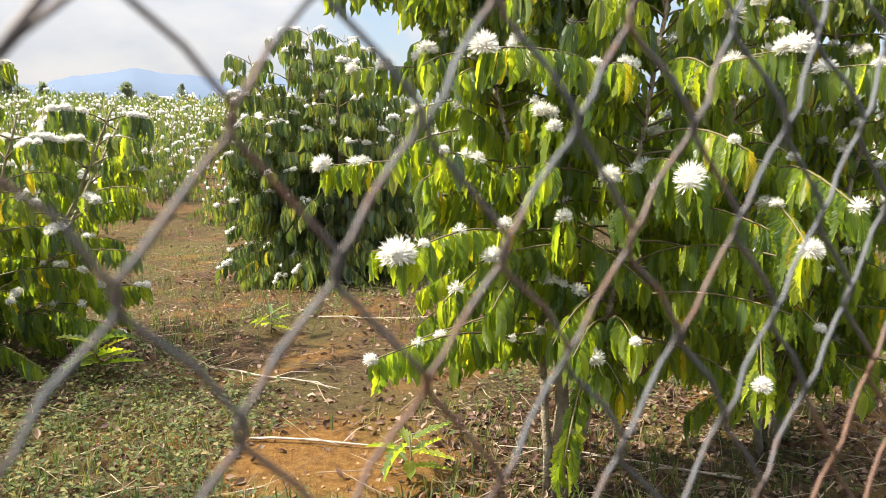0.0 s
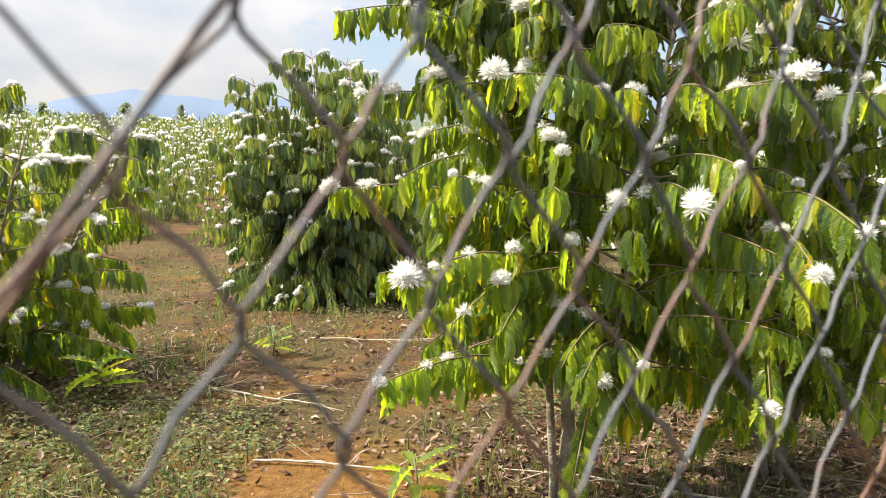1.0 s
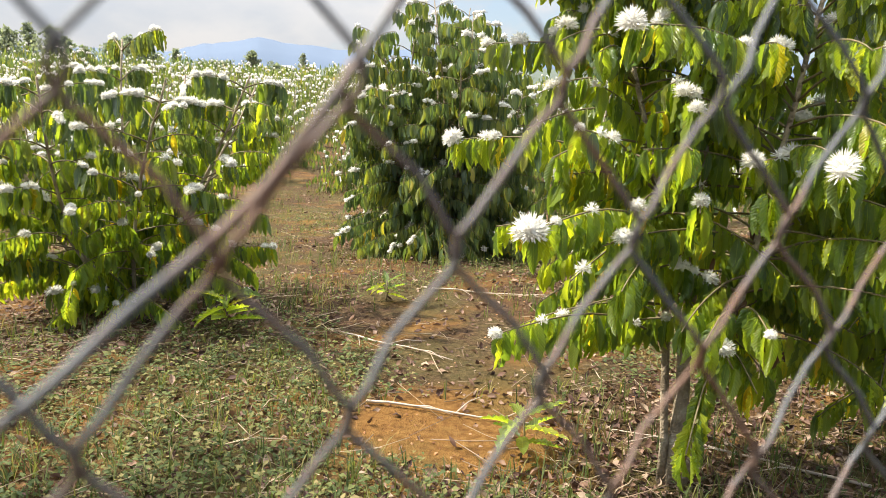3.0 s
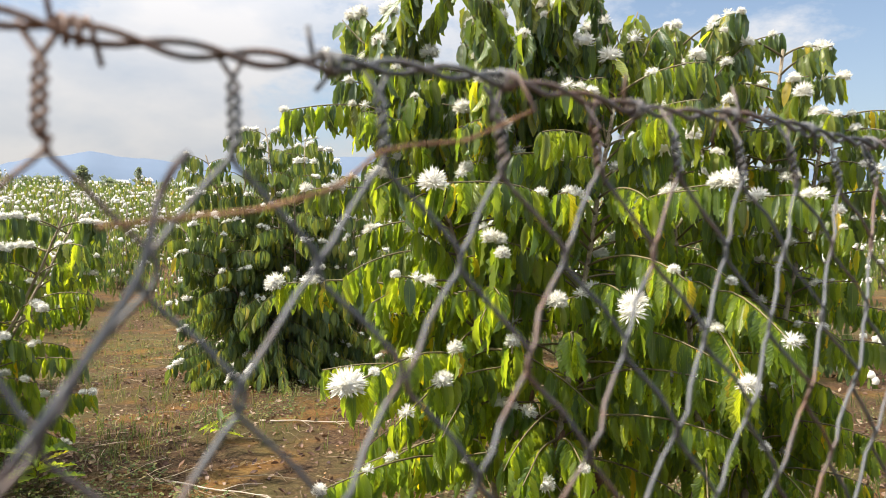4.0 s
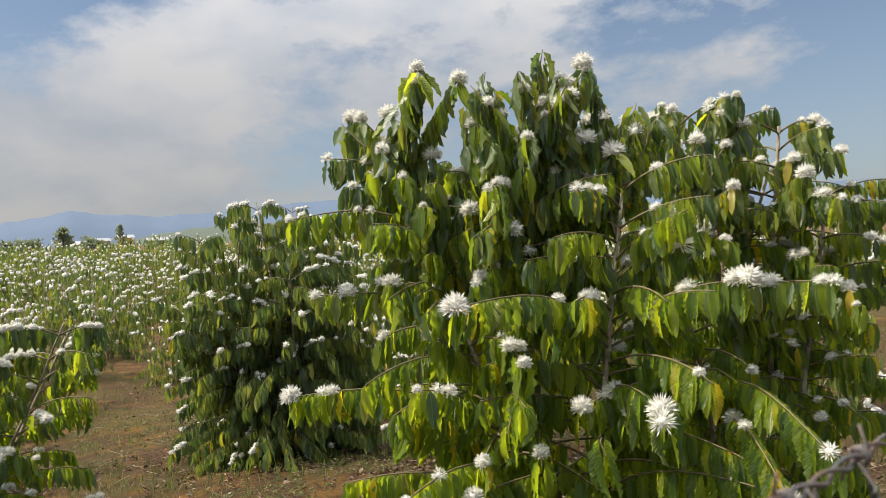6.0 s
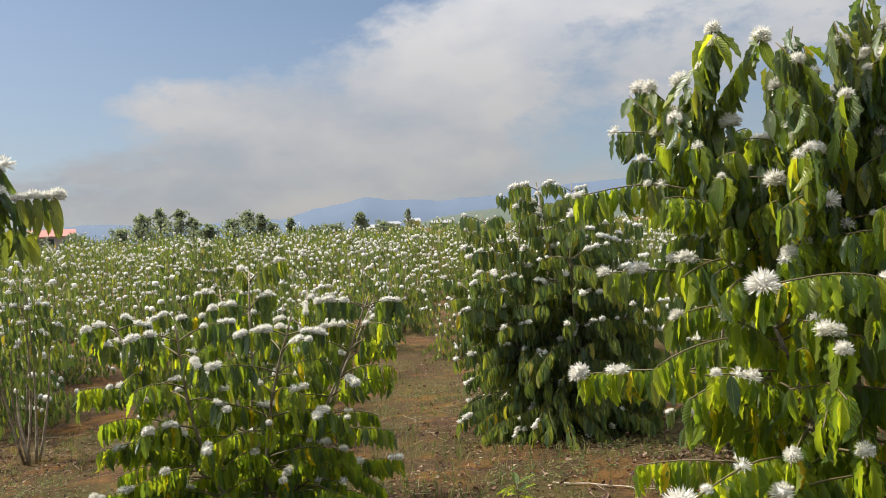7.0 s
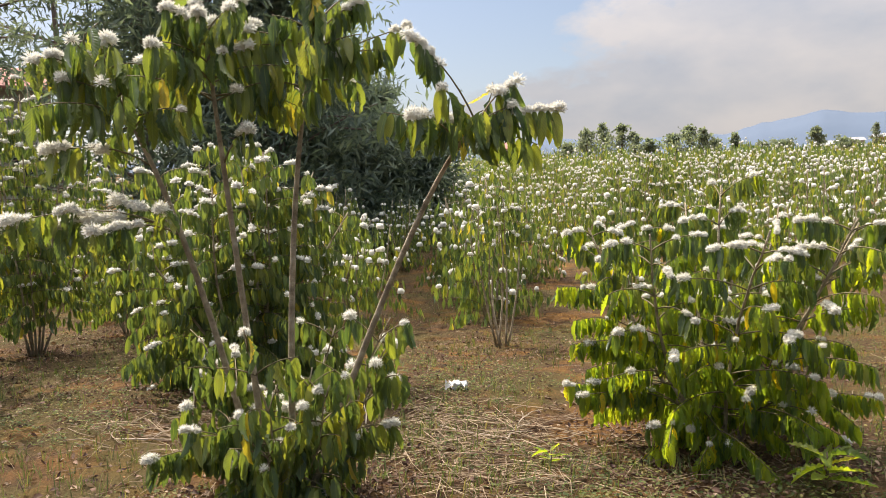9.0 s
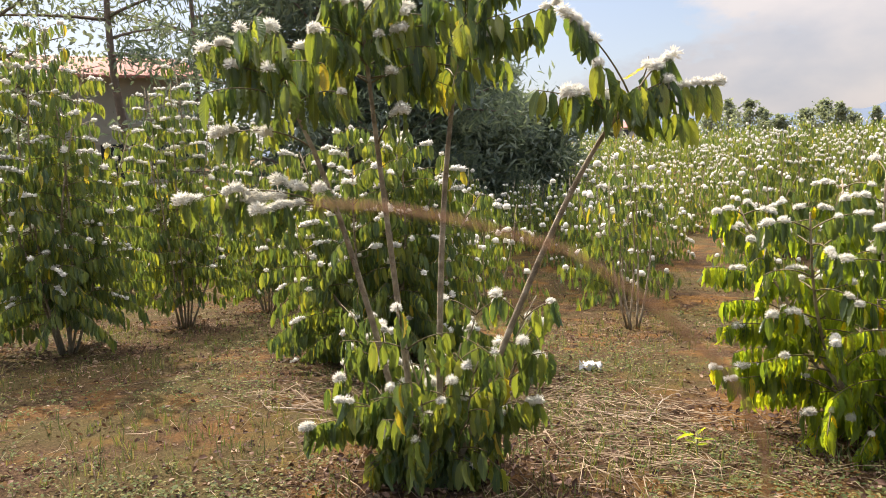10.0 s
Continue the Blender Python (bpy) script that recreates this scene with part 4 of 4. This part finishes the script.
def dead_branch(x, y, azimuth, length, seed, r=0.006):
    """A long dry branch lying on the ground, with a few twigs."""
    rng = np.random.default_rng(seed)
    thing = tagged(new("dry_branch"), "long dry branch lying on the ground", "branch", "dry branches on the ground")
    thing.matrix_basis = pose(x, y, ground_z(x, y))
    z0 = ground_z(x, y)
    pts, px, py, a = [], 0.0, 0.0, azimuth
    for i in range(9):
        pts.append((px, py, ground_z(x + px, y + py) - z0 + 0.012 + 0.006 * rng.random()))
        a += rng.normal(0, 0.09)
        px, py = px + length / 8 * math.cos(a), py + length / 8 * math.sin(a)
    g = Geo()
    g.tube(pts, np.linspace(r, r * 0.4, 9), 6)
    part("limb", g.mesh("limb", DRY_WOOD), thing)
    for k in range(3):
        p = np.array(pts[2 + 2 * k])
        g = Geo()
        b = a + rng.choice((-1, 1)) * rng.uniform(0.5, 1.0)
        g.tube([p, p + (0.09 * math.cos(b), 0.09 * math.sin(b), 0.02), p + (0.2 * math.cos(b), 0.2 * math.sin(b), 0.012)], (r * 0.5, r * 0.4, r * 0.25), 5)
        part("twig", g.mesh("twig", DRY_WOOD), thing)


DRY_WOOD = plain_material("dry_wood", (0.30, 0.23, 0.16), (0.50, 0.42, 0.32), 30.0, 0.9)
for k, (x, y, a, n) in enumerate(((-0.75, 2.95, 0.15, 0.75), (-0.9, 5.0, 0.05, 0.9), (-4.9, 2.2, 0.5, 1.1), (-4.3, 2.9, 2.4, 0.8), (-5.2, 1.6, 0.9, 0.9), (-3.4, 3.3, 2.0, 0.7), (0.9, 2.2, 0.4, 0.8), (1.1, 2.7, 2.9, 0.9), (-1.2, 3.9, -0.2, 0.8), (-3.9, 3.2, 0.3, 0.6))):
    dead_branch(x, y, a, n, 400 + k)


def paper_scrap(x, y):
    """A crumpled scrap of white paper."""
    rng = np.random.default_rng(9)
    g = Geo()
    n = 6
    v = [((i / n - 0.5) * 0.16 + rng.normal(0, 0.006), (j / n - 0.5) * 0.11 + rng.normal(0, 0.006), 0.03 + 0.022 * rng.normal()) for j in range(n + 1) for i in range(n + 1)]
    g.add(v, [(j * (n + 1) + i, j * (n + 1) + i + 1, (j + 1) * (n + 1) + i + 1, (j + 1) * (n + 1) + i) for j in range(n) for i in range(n)])
    me = g.mesh("paper_scrap", plain_material("white_paper", (0.75, 0.75, 0.74), (0.85, 0.85, 0.84), 12.0, 0.7), False)
    ob = tagged(new("paper_scrap", me), "crumpled scrap of white paper on the soil", "paper")
    ob.matrix_basis = pose(x, y, ground_z(x, y) + 0.005, 0, 0, 30)
    mod = ob.modifiers.new("thick", "SOLIDIFY")
    mod.thickness = 0.001


paper_scrap(-4.59, 4.0)

# ---- wire fence ----
def fence_point(s, z, off=0.0):
    lean = 0.05 * float(np.interp(z, (1.16, 1.34), (0.0, 1.0)))          # the top leans out into the field
    p = FENCE_DIR * (s + 0.3 * lean) + FENCE_OUT * (FENCE_OFF + off + lean)
    return np.array((p[0], p[1], z))


CELL_W, CELL_H, TOP_Z = 0.0708, 0.0958, 1.331
NODE_S, NODE_Z = 0.136, 1.1485          # one crossing of the mesh


def top_at(s):
    """The height of the fence's top: level, but trodden down at one end."""
    return TOP_Z - 0.42 * float(np.interp(-s, (0.06, 0.22, 0.5), (0.0, 0.45, 1.0)))


def zigzag(s0, phase, rng, low, top):
    """One wire of the mesh: bent to and fro, running upright where it hooks round its neighbour, and twisted with it below the top strand."""
    pts = []
    last = max(k for k in range(-40, 40) if (k + 1) % 2 == 0 and NODE_Z + k * CELL_H / 2 < top - 0.025)
    wob, drift = rng.uniform(0, 6.28), rng.normal(0, 0.0012)
    for k in range(math.floor((low - NODE_Z) / (CELL_H / 2)), last + 1):
        z = NODE_Z + k * CELL_H / 2
        sgn = -1 if (k + phase) % 2 == 0 else 1
        c = s0 + sgn * (CELL_W / 4 + 0.0006) + 0.0016 * math.sin(z * 23 + wob) + drift
        lift = rng.normal(0, 0.0010)
        for dz, ds, dy in ((-0.0110, -sgn * 0.0080, 0.0018), (-0.0055, -sgn * 0.0022, 0.0016), (0.0, 0.0, 0.0002), (0.0052, -sgn * 0.0010, -0.0014), (0.0105, -sgn * 0.0058, -0.0018)):
            if k < last or dz <= 0.0:
                pts.append((c + ds, z + dz + lift, dy))
        if k < last:
            pts.append((s0 + sgn * 0.0035 + drift, z + CELL_H / 4 - 0.001, rng.normal(0, 0.0008)))
    node, z = s0 + sgn * CELL_W / 4, NODE_Z + last * CELL_H / 2          # the two ends of a pair wind round one another
    for i in range(1, 19):
        a = i * 0.85 + (0 if sgn > 0 else math.pi)
        pts.append((node + 0.0021 * math.cos(a), z + 0.0014 * i, 0.0021 * math.sin(a)))
    pts.append((node + sgn * 0.007, top + 0.002, 0.002))
    return pts


def build_fence():
    thing = tagged(new("wire_fence"), "old rusty chain-link wire fence with a barbed top strand", "fence")
    p0 = fence_point(0, 0)
    thing.matrix_basis = pose(p0[0], p0[1], ground_z(p0[0], p0[1]))
    o = np.array(thing.matrix_basis.translation)
    rng = np.random.default_rng(3)
    i0 = -30
    for i in range(i0, 108):
        s0 = NODE_S + CELL_W / 4 + i * CELL_W / 2
        pts = zigzag(s0, i % 2, rng, -0.1, top_at(s0))
        g = Geo()
        sag = 0.004 * math.sin(s0 * 9.0)
        g.tube([fence_point(s, z, off + sag) - o for s, z, off in pts], 0.00125, 6)
        part("wire", g.mesh("wire", WIRE), thing)
    # the top strand: two wires twisted together, with barbs
    s = np.arange(-1.2, 4.2, 0.005)
    top = np.array([top_at(a) for a in s]) + 0.003 * np.sin(s * 4.1) + 0.003 * np.sin(s * 23 + 1)
    for ph in (0.0, math.pi):
        g = Geo()
        g.tube([fence_point(a, z + 0.0030 * math.sin(a * 95 + ph), 0.0030 * math.cos(a * 95 + ph)) - o for a, z in zip(s, top)], 0.0016, 6)
        part("top_strand", g.mesh("top_strand", WIRE), thing)
    for a in np.arange(-1.15, 4.1, 0.105):
        z = float(np.interp(a, s, top))
        g = Geo()
        t = np.linspace(0, 1, 26)
        coil = [fence_point(a + 0.010 * (k - 0.5), z + 0.0052 * math.sin(k * 15), 0.0052 * math.cos(k * 15)) - o for k in t]
        ends = [np.array((*(FENCE_DIR * rng.normal(0, 0.007) + FENCE_OUT * rng.normal(0, 0.012)), rng.choice((-1, 1)) * rng.uniform(0.012, 0.022))) for _ in (0, 1)]
        g.tube([coil[0] + ends[0]] + coil + [coil[-1] + ends[1]], 0.0012, 5)
        part("barb", g.mesh("barb", WIRE), thing)
    # a second wire laid along one slant of the mesh, with a hooked end, and a thin stray wire woven through below the top
    for word, run, r, mat in (("spare_wire", ((0.150, 1.289), (0.143, 1.283), (0.137, 1.268), (0.131, 1.243), (0.098, 1.198), (0.062, 1.149), (0.043, 1.122), (0.012, 1.095), (-0.013, 1.073), (-0.05, 1.045)), 0.0017, WIRE),
                              ("stray_wire", ((0.118, 1.262), (0.133, 1.264), (0.175, 1.268), (0.21, 1.277), (0.235, 1.294), (0.25, 1.298), (0.285, 1.302), (0.31, 1.312), (0.335, 1.322)), 0.0010, RUST)):
        run = np.array(run)
        k = np.linspace(0, len(run) - 1, 60)
        line = np.array([[np.interp(q, np.arange(len(run)), run[:, i]) for i in (0, 1)] for q in k])
        line[1:-1] = (line[:-2] + line[1:-1] + line[2:]) / 3
        g = Geo()
        g.tube([fence_point(a, z, -0.004 + 0.0012 * math.sin(i * 0.7)) - o for i, (a, z) in enumerate(line)], r, 6)
        part(word, g.mesh(word, mat), thing)
    # a loose rusty end of wire that springs up over the trodden part
    arc = [(-0.493, -0.117, 1.453), (-0.484, -0.100, 1.451), (-0.475, -0.085, 1.447), (-0.457, -0.063, 1.438), (-0.442, -0.049, 1.424), (-0.429, -0.038, 1.408), (-0.422, -0.033, 1.390), (-0.421, -0.033, 1.377), (-0.421, -0.029, 1.277), (-0.431, -0.021, 1.127)]
    arc = np.array(arc) + (0.034, -0.011, 0.008)
    k = np.linspace(0, len(arc) - 1, 60)
    g = Geo()
    g.tube([np.array([np.interp(q, np.arange(len(arc)), arc[:, i]) for i in range(3)]) - o for q in k], 0.0008, 6)
    part("loose_wire", g.mesh("loose_wire", RUST), thing, "rusty loose end of wire")
    return thing


RUST = plain_material("rusty_wire", (0.20, 0.095, 0.04), (0.34, 0.18, 0.08), 90.0, 0.85)
fence = build_fence()

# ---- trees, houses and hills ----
# hill colour carries the aerial haze, mixed in as blue
HILL = plain_material("hazed_hill", (0.066, 0.098, 0.145), (0.092, 0.126, 0.176), 0.004, 1.0, 0.0)
PINE_BARK = plain_material("pine_bark", (0.10, 0.075, 0.06), (0.22, 0.17, 0.14), 9.0, 0.95)
# needles lightened and greyed, haze put into their colour
NEEDLE = scatter_material("hazed_needle", [(0.0, (0.10, 0.135, 0.115)), (0.6, (0.15, 0.195, 0.15)), (1.0, (0.20, 0.24, 0.17))], 0.4)
# pale grey-green leaves: distance haze is painted into this foliage
BROAD = scatter_material("hazed_foliage", [(0.0, (0.15, 0.185, 0.145)), (0.6, (0.20, 0.235, 0.17)), (1.0, (0.24, 0.27, 0.19))], 0.5)
ROOF_RED = plain_material("red_sheet_roof", (0.36, 0.15, 0.12), (0.44, 0.21, 0.17), 3.0, 0.9)
WALL_PALE = plain_material("pale_plaster", (0.36, 0.34, 0.30), (0.48, 0.45, 0.41), 2.0, 0.9)
WALL_YELLOW = plain_material("yellow_plaster", (0.66, 0.48, 0.16), (0.74, 0.56, 0.24), 2.0, 0.9)
ROOF_GREY = plain_material("grey_sheet_roof", (0.24, 0.24, 0.25), (0.36, 0.36, 0.36), 3.0, 0.5)
GLASS_DARK = plain_material("dark_window", (0.02, 0.025, 0.03), (0.04, 0.045, 0.05), 5.0, 0.2)


def polar(bearing, r):
    return r * math.sin(radians(bearing)), r * math.cos(radians(bearing))


def tree(name, bearing, r, height, spread, seed, label, first=0.25, limbs=16, leaves=60, needle=True, trunk_r=None, tilt=0.2, size=None, loose=1.0):
    """A tapered trunk with limbs, and small leaf sprays scattered along and round them."""
    rng = np.random.default_rng(seed)
    x, y = polar(bearing, r)
    thing = tagged(new(name), label, "tree", "trees beyond the field")
    thing.matrix_basis = pose(x, y, ground_z(x, y) - 0.1)
    tr = trunk_r or height * 0.016
    trunk = stem_line(rng, (0, 0, 0), (rng.normal(0, 0.02) * height, rng.normal(0, 0.02) * height, height), 0.02 * height, 14)
    g = Geo()
    g.tube(trunk, np.linspace(tr, tr * 0.18, 14), 8)
    part("trunk", g.mesh("trunk", PINE_BARK), thing)
    wood, green = Geo(), Geo()
    spray = leaf_template(1, 2, 0.5, 0.10 if needle else 0.3, 0.0, 0.2)
    size = size or height * (0.05 if needle else 0.045)
    for k in range(limbs):
        f = first + (1 - first) * (k + rng.random()) / limbs
        p = np.array([np.interp(f, np.linspace(0, 1, 14), trunk[:, i]) for i in range(3)])
        t = (f - first) / (1 - first)
        length = spread * (0.55 + 0.9 * math.sin(math.pi * (0.25 + 0.7 * t))) * rng.uniform(0.5, 1.1) * (1.0 - 0.45 * t)
        pts = limb(rng, p, k * 2.4 + rng.normal(0, 0.3), length, tilt + rng.normal(0, 0.2) + 0.5 * t, 0.3, 7)
        wood.tube(pts, np.linspace(tr * 0.35, tr * 0.06, 7), 4)
        u = rng.random(leaves) ** 0.6
        c = np.stack([np.interp(u, np.linspace(0, 1, 7), pts[:, i]) for i in range(3)], 1) + rng.normal(0, (0.13 * length + 0.02 * height) * loose, (leaves, 3)) * (1, 1, 0.7)
        green.place_many(spray, frames_of(c, rng.normal(0, 1, (leaves, 3)) + (0, 0, 0.2 if needle else -0.3), rng.normal(0, 1, (leaves, 3)) + (0, 0, 0.6), size * rng.uniform(0.6, 1.3, leaves)))
    part("limb_mass", wood.mesh("limb_mass", PINE_BARK), thing, kind="stuff")
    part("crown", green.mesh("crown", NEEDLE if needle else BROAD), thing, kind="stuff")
    return thing


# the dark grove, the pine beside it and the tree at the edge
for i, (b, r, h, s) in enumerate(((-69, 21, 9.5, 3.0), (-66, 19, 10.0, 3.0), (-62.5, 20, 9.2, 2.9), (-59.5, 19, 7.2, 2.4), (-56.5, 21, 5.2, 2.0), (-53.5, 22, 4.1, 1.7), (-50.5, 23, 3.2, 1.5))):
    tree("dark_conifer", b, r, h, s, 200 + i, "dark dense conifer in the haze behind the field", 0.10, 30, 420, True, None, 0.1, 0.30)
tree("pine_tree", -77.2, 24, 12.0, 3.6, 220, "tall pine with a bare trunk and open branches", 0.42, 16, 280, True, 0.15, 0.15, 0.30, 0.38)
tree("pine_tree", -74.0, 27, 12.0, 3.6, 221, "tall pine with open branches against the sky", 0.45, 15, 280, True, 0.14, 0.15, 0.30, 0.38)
tree("broadleaf_tree", -86.5, 22, 8.0, 2.6, 222, "dark leafy tree beside the red-roofed house", 0.2, 18, 330, False, 0.16, 0.3, 0.15)
tree("broadleaf_tree", -84.0, 26, 4.6, 1.6, 223, "dark leafy tree beside the red-roofed house", 0.15, 14, 240, False, 0.13, 0.3, 0.14)
# trees along the far edge of the field, in loose clumps: bearing, distance, elevation of the top, spread
for i, (b, r, e, s) in enumerate(((-38.8, 140, 1.8, 2.8), (-37.3, 133, 2.75, 2.4), (-36.2, 137, 3.2, 1.9), (-34.9, 131, 3.1, 2.5), (-34.0, 141, 2.5, 1.7), (-33.1, 138, 1.9, 2.0),
                                  (-31.4, 142, 2.25, 2.3), (-30.3, 136, 2.7, 2.2), (-29.4, 133, 2.5, 1.8), (-28.7, 143, 1.8, 1.5), (-27.4, 150, 2.15, 0.8), (-25.7, 152, 1.45, 1.8), (-24.4, 160, 1.3, 2.4),
                                  (-22.4, 150, 2.4, 1.3), (-20.7, 170, 1.35, 2.2), (-18.9, 255, 2.45, 1.6), (-41.6, 139, 1.6, 2.9), (-44.2, 136, 1.9, 2.0), (27, 140, 1.5, 2.6), (30.5, 146, 1.8, 2.2))):
    x, y = polar(b, r)
    top = 1.45 + r * math.tan(radians(e)) - ground_z(x, y)
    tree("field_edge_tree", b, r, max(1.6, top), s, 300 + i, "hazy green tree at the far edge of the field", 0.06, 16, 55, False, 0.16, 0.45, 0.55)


def block(g, x0, y0, z0, x1, y1, z1):
    g.add([(x, y, z) for z in (z0, z1) for x, y in ((x0, y0), (x1, y0), (x1, y1), (x0, y1))], [(0, 3, 2, 1), (4, 5, 6, 7), (0, 1, 5, 4), (1, 2, 6, 5), (2, 3, 7, 6), (3, 0, 4, 7)])


def house(bearing, r, w, d, h, rise, wall, roof, label, windows=3, turn=0.0, lift=0.0):
    """A low house: plastered walls, a pitched sheet roof with eaves and ribs, windows and a door."""
    x, y = polar(bearing, r)
    thing = tagged(new("house"), label, "house")
    thing.matrix_basis = pose(x, y, ground_z(x, y) + lift, 0, 0, -bearing + turn)
    g = Geo()
    block(g, -w / 2, -d / 2, -0.6, w / 2, d / 2, h)
    g.add([(-w / 2, -d / 2, h), (-w / 2, d / 2, h), (-w / 2, 0, h + rise), (w / 2, -d / 2, h), (w / 2, d / 2, h), (w / 2, 0, h + rise)], [(0, 2, 1), (3, 4, 5)])
    part("wall", g.mesh("wall", wall, False), thing)
    e = 0.5
    k = rise / (d / 2)
    for s in (-1, 1):
        g = Geo()
        g.add([(-w / 2 - e, s * (d / 2 + e), h - k * e + 0.02), (w / 2 + e, s * (d / 2 + e), h - k * e + 0.02), (w / 2 + e, 0, h + rise + 0.02), (-w / 2 - e, 0, h + rise + 0.02),
               (-w / 2 - e, s * (d / 2 + e), h - k * e + 0.10), (w / 2 + e, s * (d / 2 + e), h - k * e + 0.10), (w / 2 + e, 0, h + rise + 0.10), (-w / 2 - e, 0, h + rise + 0.10)],
              [(0, 1, 2, 3), (4, 7, 6, 5), (0, 4, 5, 1), (1, 5, 6, 2), (3, 2, 6, 7), (0, 3, 7, 4)])
        part("roof", g.mesh("roof", roof, False), thing)
    for i in range(windows):
        cx = -w / 2 + w * (i + 0.5) / windows
        g = Geo()
        block(g, cx - 0.55, -d / 2 - 0.03, 0.9, cx + 0.55, -d / 2 + 0.01, 2.0)
        win = part("window", g.mesh("window", GLASS_DARK, False), thing)
        for word, z in (("sill", 0.80), ("lintel", 2.0)):
            g = Geo()
            block(g, cx - 0.65, -d / 2 - 0.07, z, cx + 0.65, -d / 2 - 0.032, z + 0.1)
            part(word, g.mesh(word, WALL_PALE, False), win)
    return thing


house(-79.6, 29, 4.4, 6, 4.05, 0.85, WALL_PALE, ROOF_RED, "low house under a red sheet-metal roof behind the coffee plants", 3, 8, 0.8)
house(-18.6, 262, 4, 4, 3.2, 0.8, WALL_YELLOW, ROOF_GREY, "small yellow house far across the field", 2, 10, -0.6)
house(-21.4, 265, 5.5, 4, 2.2, 0.9, WALL_PALE, ROOF_GREY, "pale far house with a grey roof", 2, -15, -1.1)
house(-20.2, 270, 5, 4, 2.6, 0.8, WALL_PALE, ROOF_GREY, "pale far house with a grey roof", 2, 20, -0.7)
house(-16.6, 268, 5.5, 4, 2.3, 0.8, WALL_PALE, ROOF_GREY, "pale far house with a grey roof", 2, 5, -0.8)
house(-43.0, 170, 8, 6, 2.6, 1.2, WALL_PALE, ROOF_RED, "pale far house among trees", 3, 0, 0.2)


def build_hills():
    """The range beyond the valley, a long ridge with depth, its haze painted in blue."""
    g = Geo()
    prof = [(-80, 0.6), (-60, 1.4), (-45, 1.7), (-40, 2.0), (-36, 1.6), (-32, 1.7), (-28, 1.8), (-25, 2.4), (-22, 3.0), (-20.3, 2.7), (-18.3, 2.65), (-16.5, 2.45), (-12, 2.6), (-8, 3.0), (-2, 3.2), (6, 3.0), (20, 2.6), (40, 2.0), (60, 0.8)]
    b = np.linspace(-80, 60, 421)
    h = np.interp(b, [p[0] for p in prof], [p[1] for p in prof])
    v, n = [], len(b)
    for k, (r, f) in enumerate(((1700, 0.0), (1850, 0.55), (2000, 1.0), (2300, 0.2))):
        for a, e in zip(b, h):
            bump = 0.16 * noise.noise((a * 0.45, k * 3.0, 1)) + 0.07 * noise.noise((a * 1.7, k, 5)) + 0.04 * noise.noise((a * 4.7, k, 9))
            z = 2000 * math.tan(radians(max(0.0, e + 0.62 + bump))) * f - 4
            v.append((r * math.sin(radians(a)), r * math.cos(radians(a)), z))
    g.add(v, [(j * n + i, j * n + i + 1, (j + 1) * n + i + 1, (j + 1) * n + i) for j in range(3) for i in range(n - 1)])
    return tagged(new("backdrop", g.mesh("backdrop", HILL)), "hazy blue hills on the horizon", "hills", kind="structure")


SLOPE = plain_material("far_slope", (0.045, 0.065, 0.050), (0.095, 0.11, 0.075), 0.16, 1.0, 0.0)


def build_slope():
    """The green slope that rises behind the far houses."""
    g = Geo()
    prof = [(-60, 0.5), (-45, 0.9), (-32, 1.0), (-24, 0.8), (-21, 0.85), (-18.9, 1.3), (-16, 1.8), (-13, 2.1), (-5, 2.2), (10, 1.8), (25, 1.1), (40, 0.5)]
    b = np.linspace(-60, 40, 301)
    h = np.interp(b, [q[0] for q in prof], [q[1] for q in prof])
    v, n = [], len(b)
    for k, (r, f) in enumerate(((285, 0.0), (320, 0.5), (360, 0.85), (400, 1.0), (440, 0.9))):
        for a, e in zip(b, h):
            z = 1.4 + 400 * math.tan(radians(e + 0.10 * noise.noise((a * 0.8, k, 3)) + 0.05 * noise.noise((a * 3.1, k, 7)))) * f - 2.0 * (f == 0)
            v.append((r * math.sin(radians(a)), r * math.cos(radians(a)), z))
    g.add(v, [(j * n + i, j * n + i + 1, (j + 1) * n + i + 1, (j + 1) * n + i) for j in range(4) for i in range(n - 1)])
    return tagged(new("far_slope", g.mesh("far_slope", SLOPE)), "green slope rising beyond the far houses", "slope", kind="structure")


hills = build_hills()
slope = build_slope()
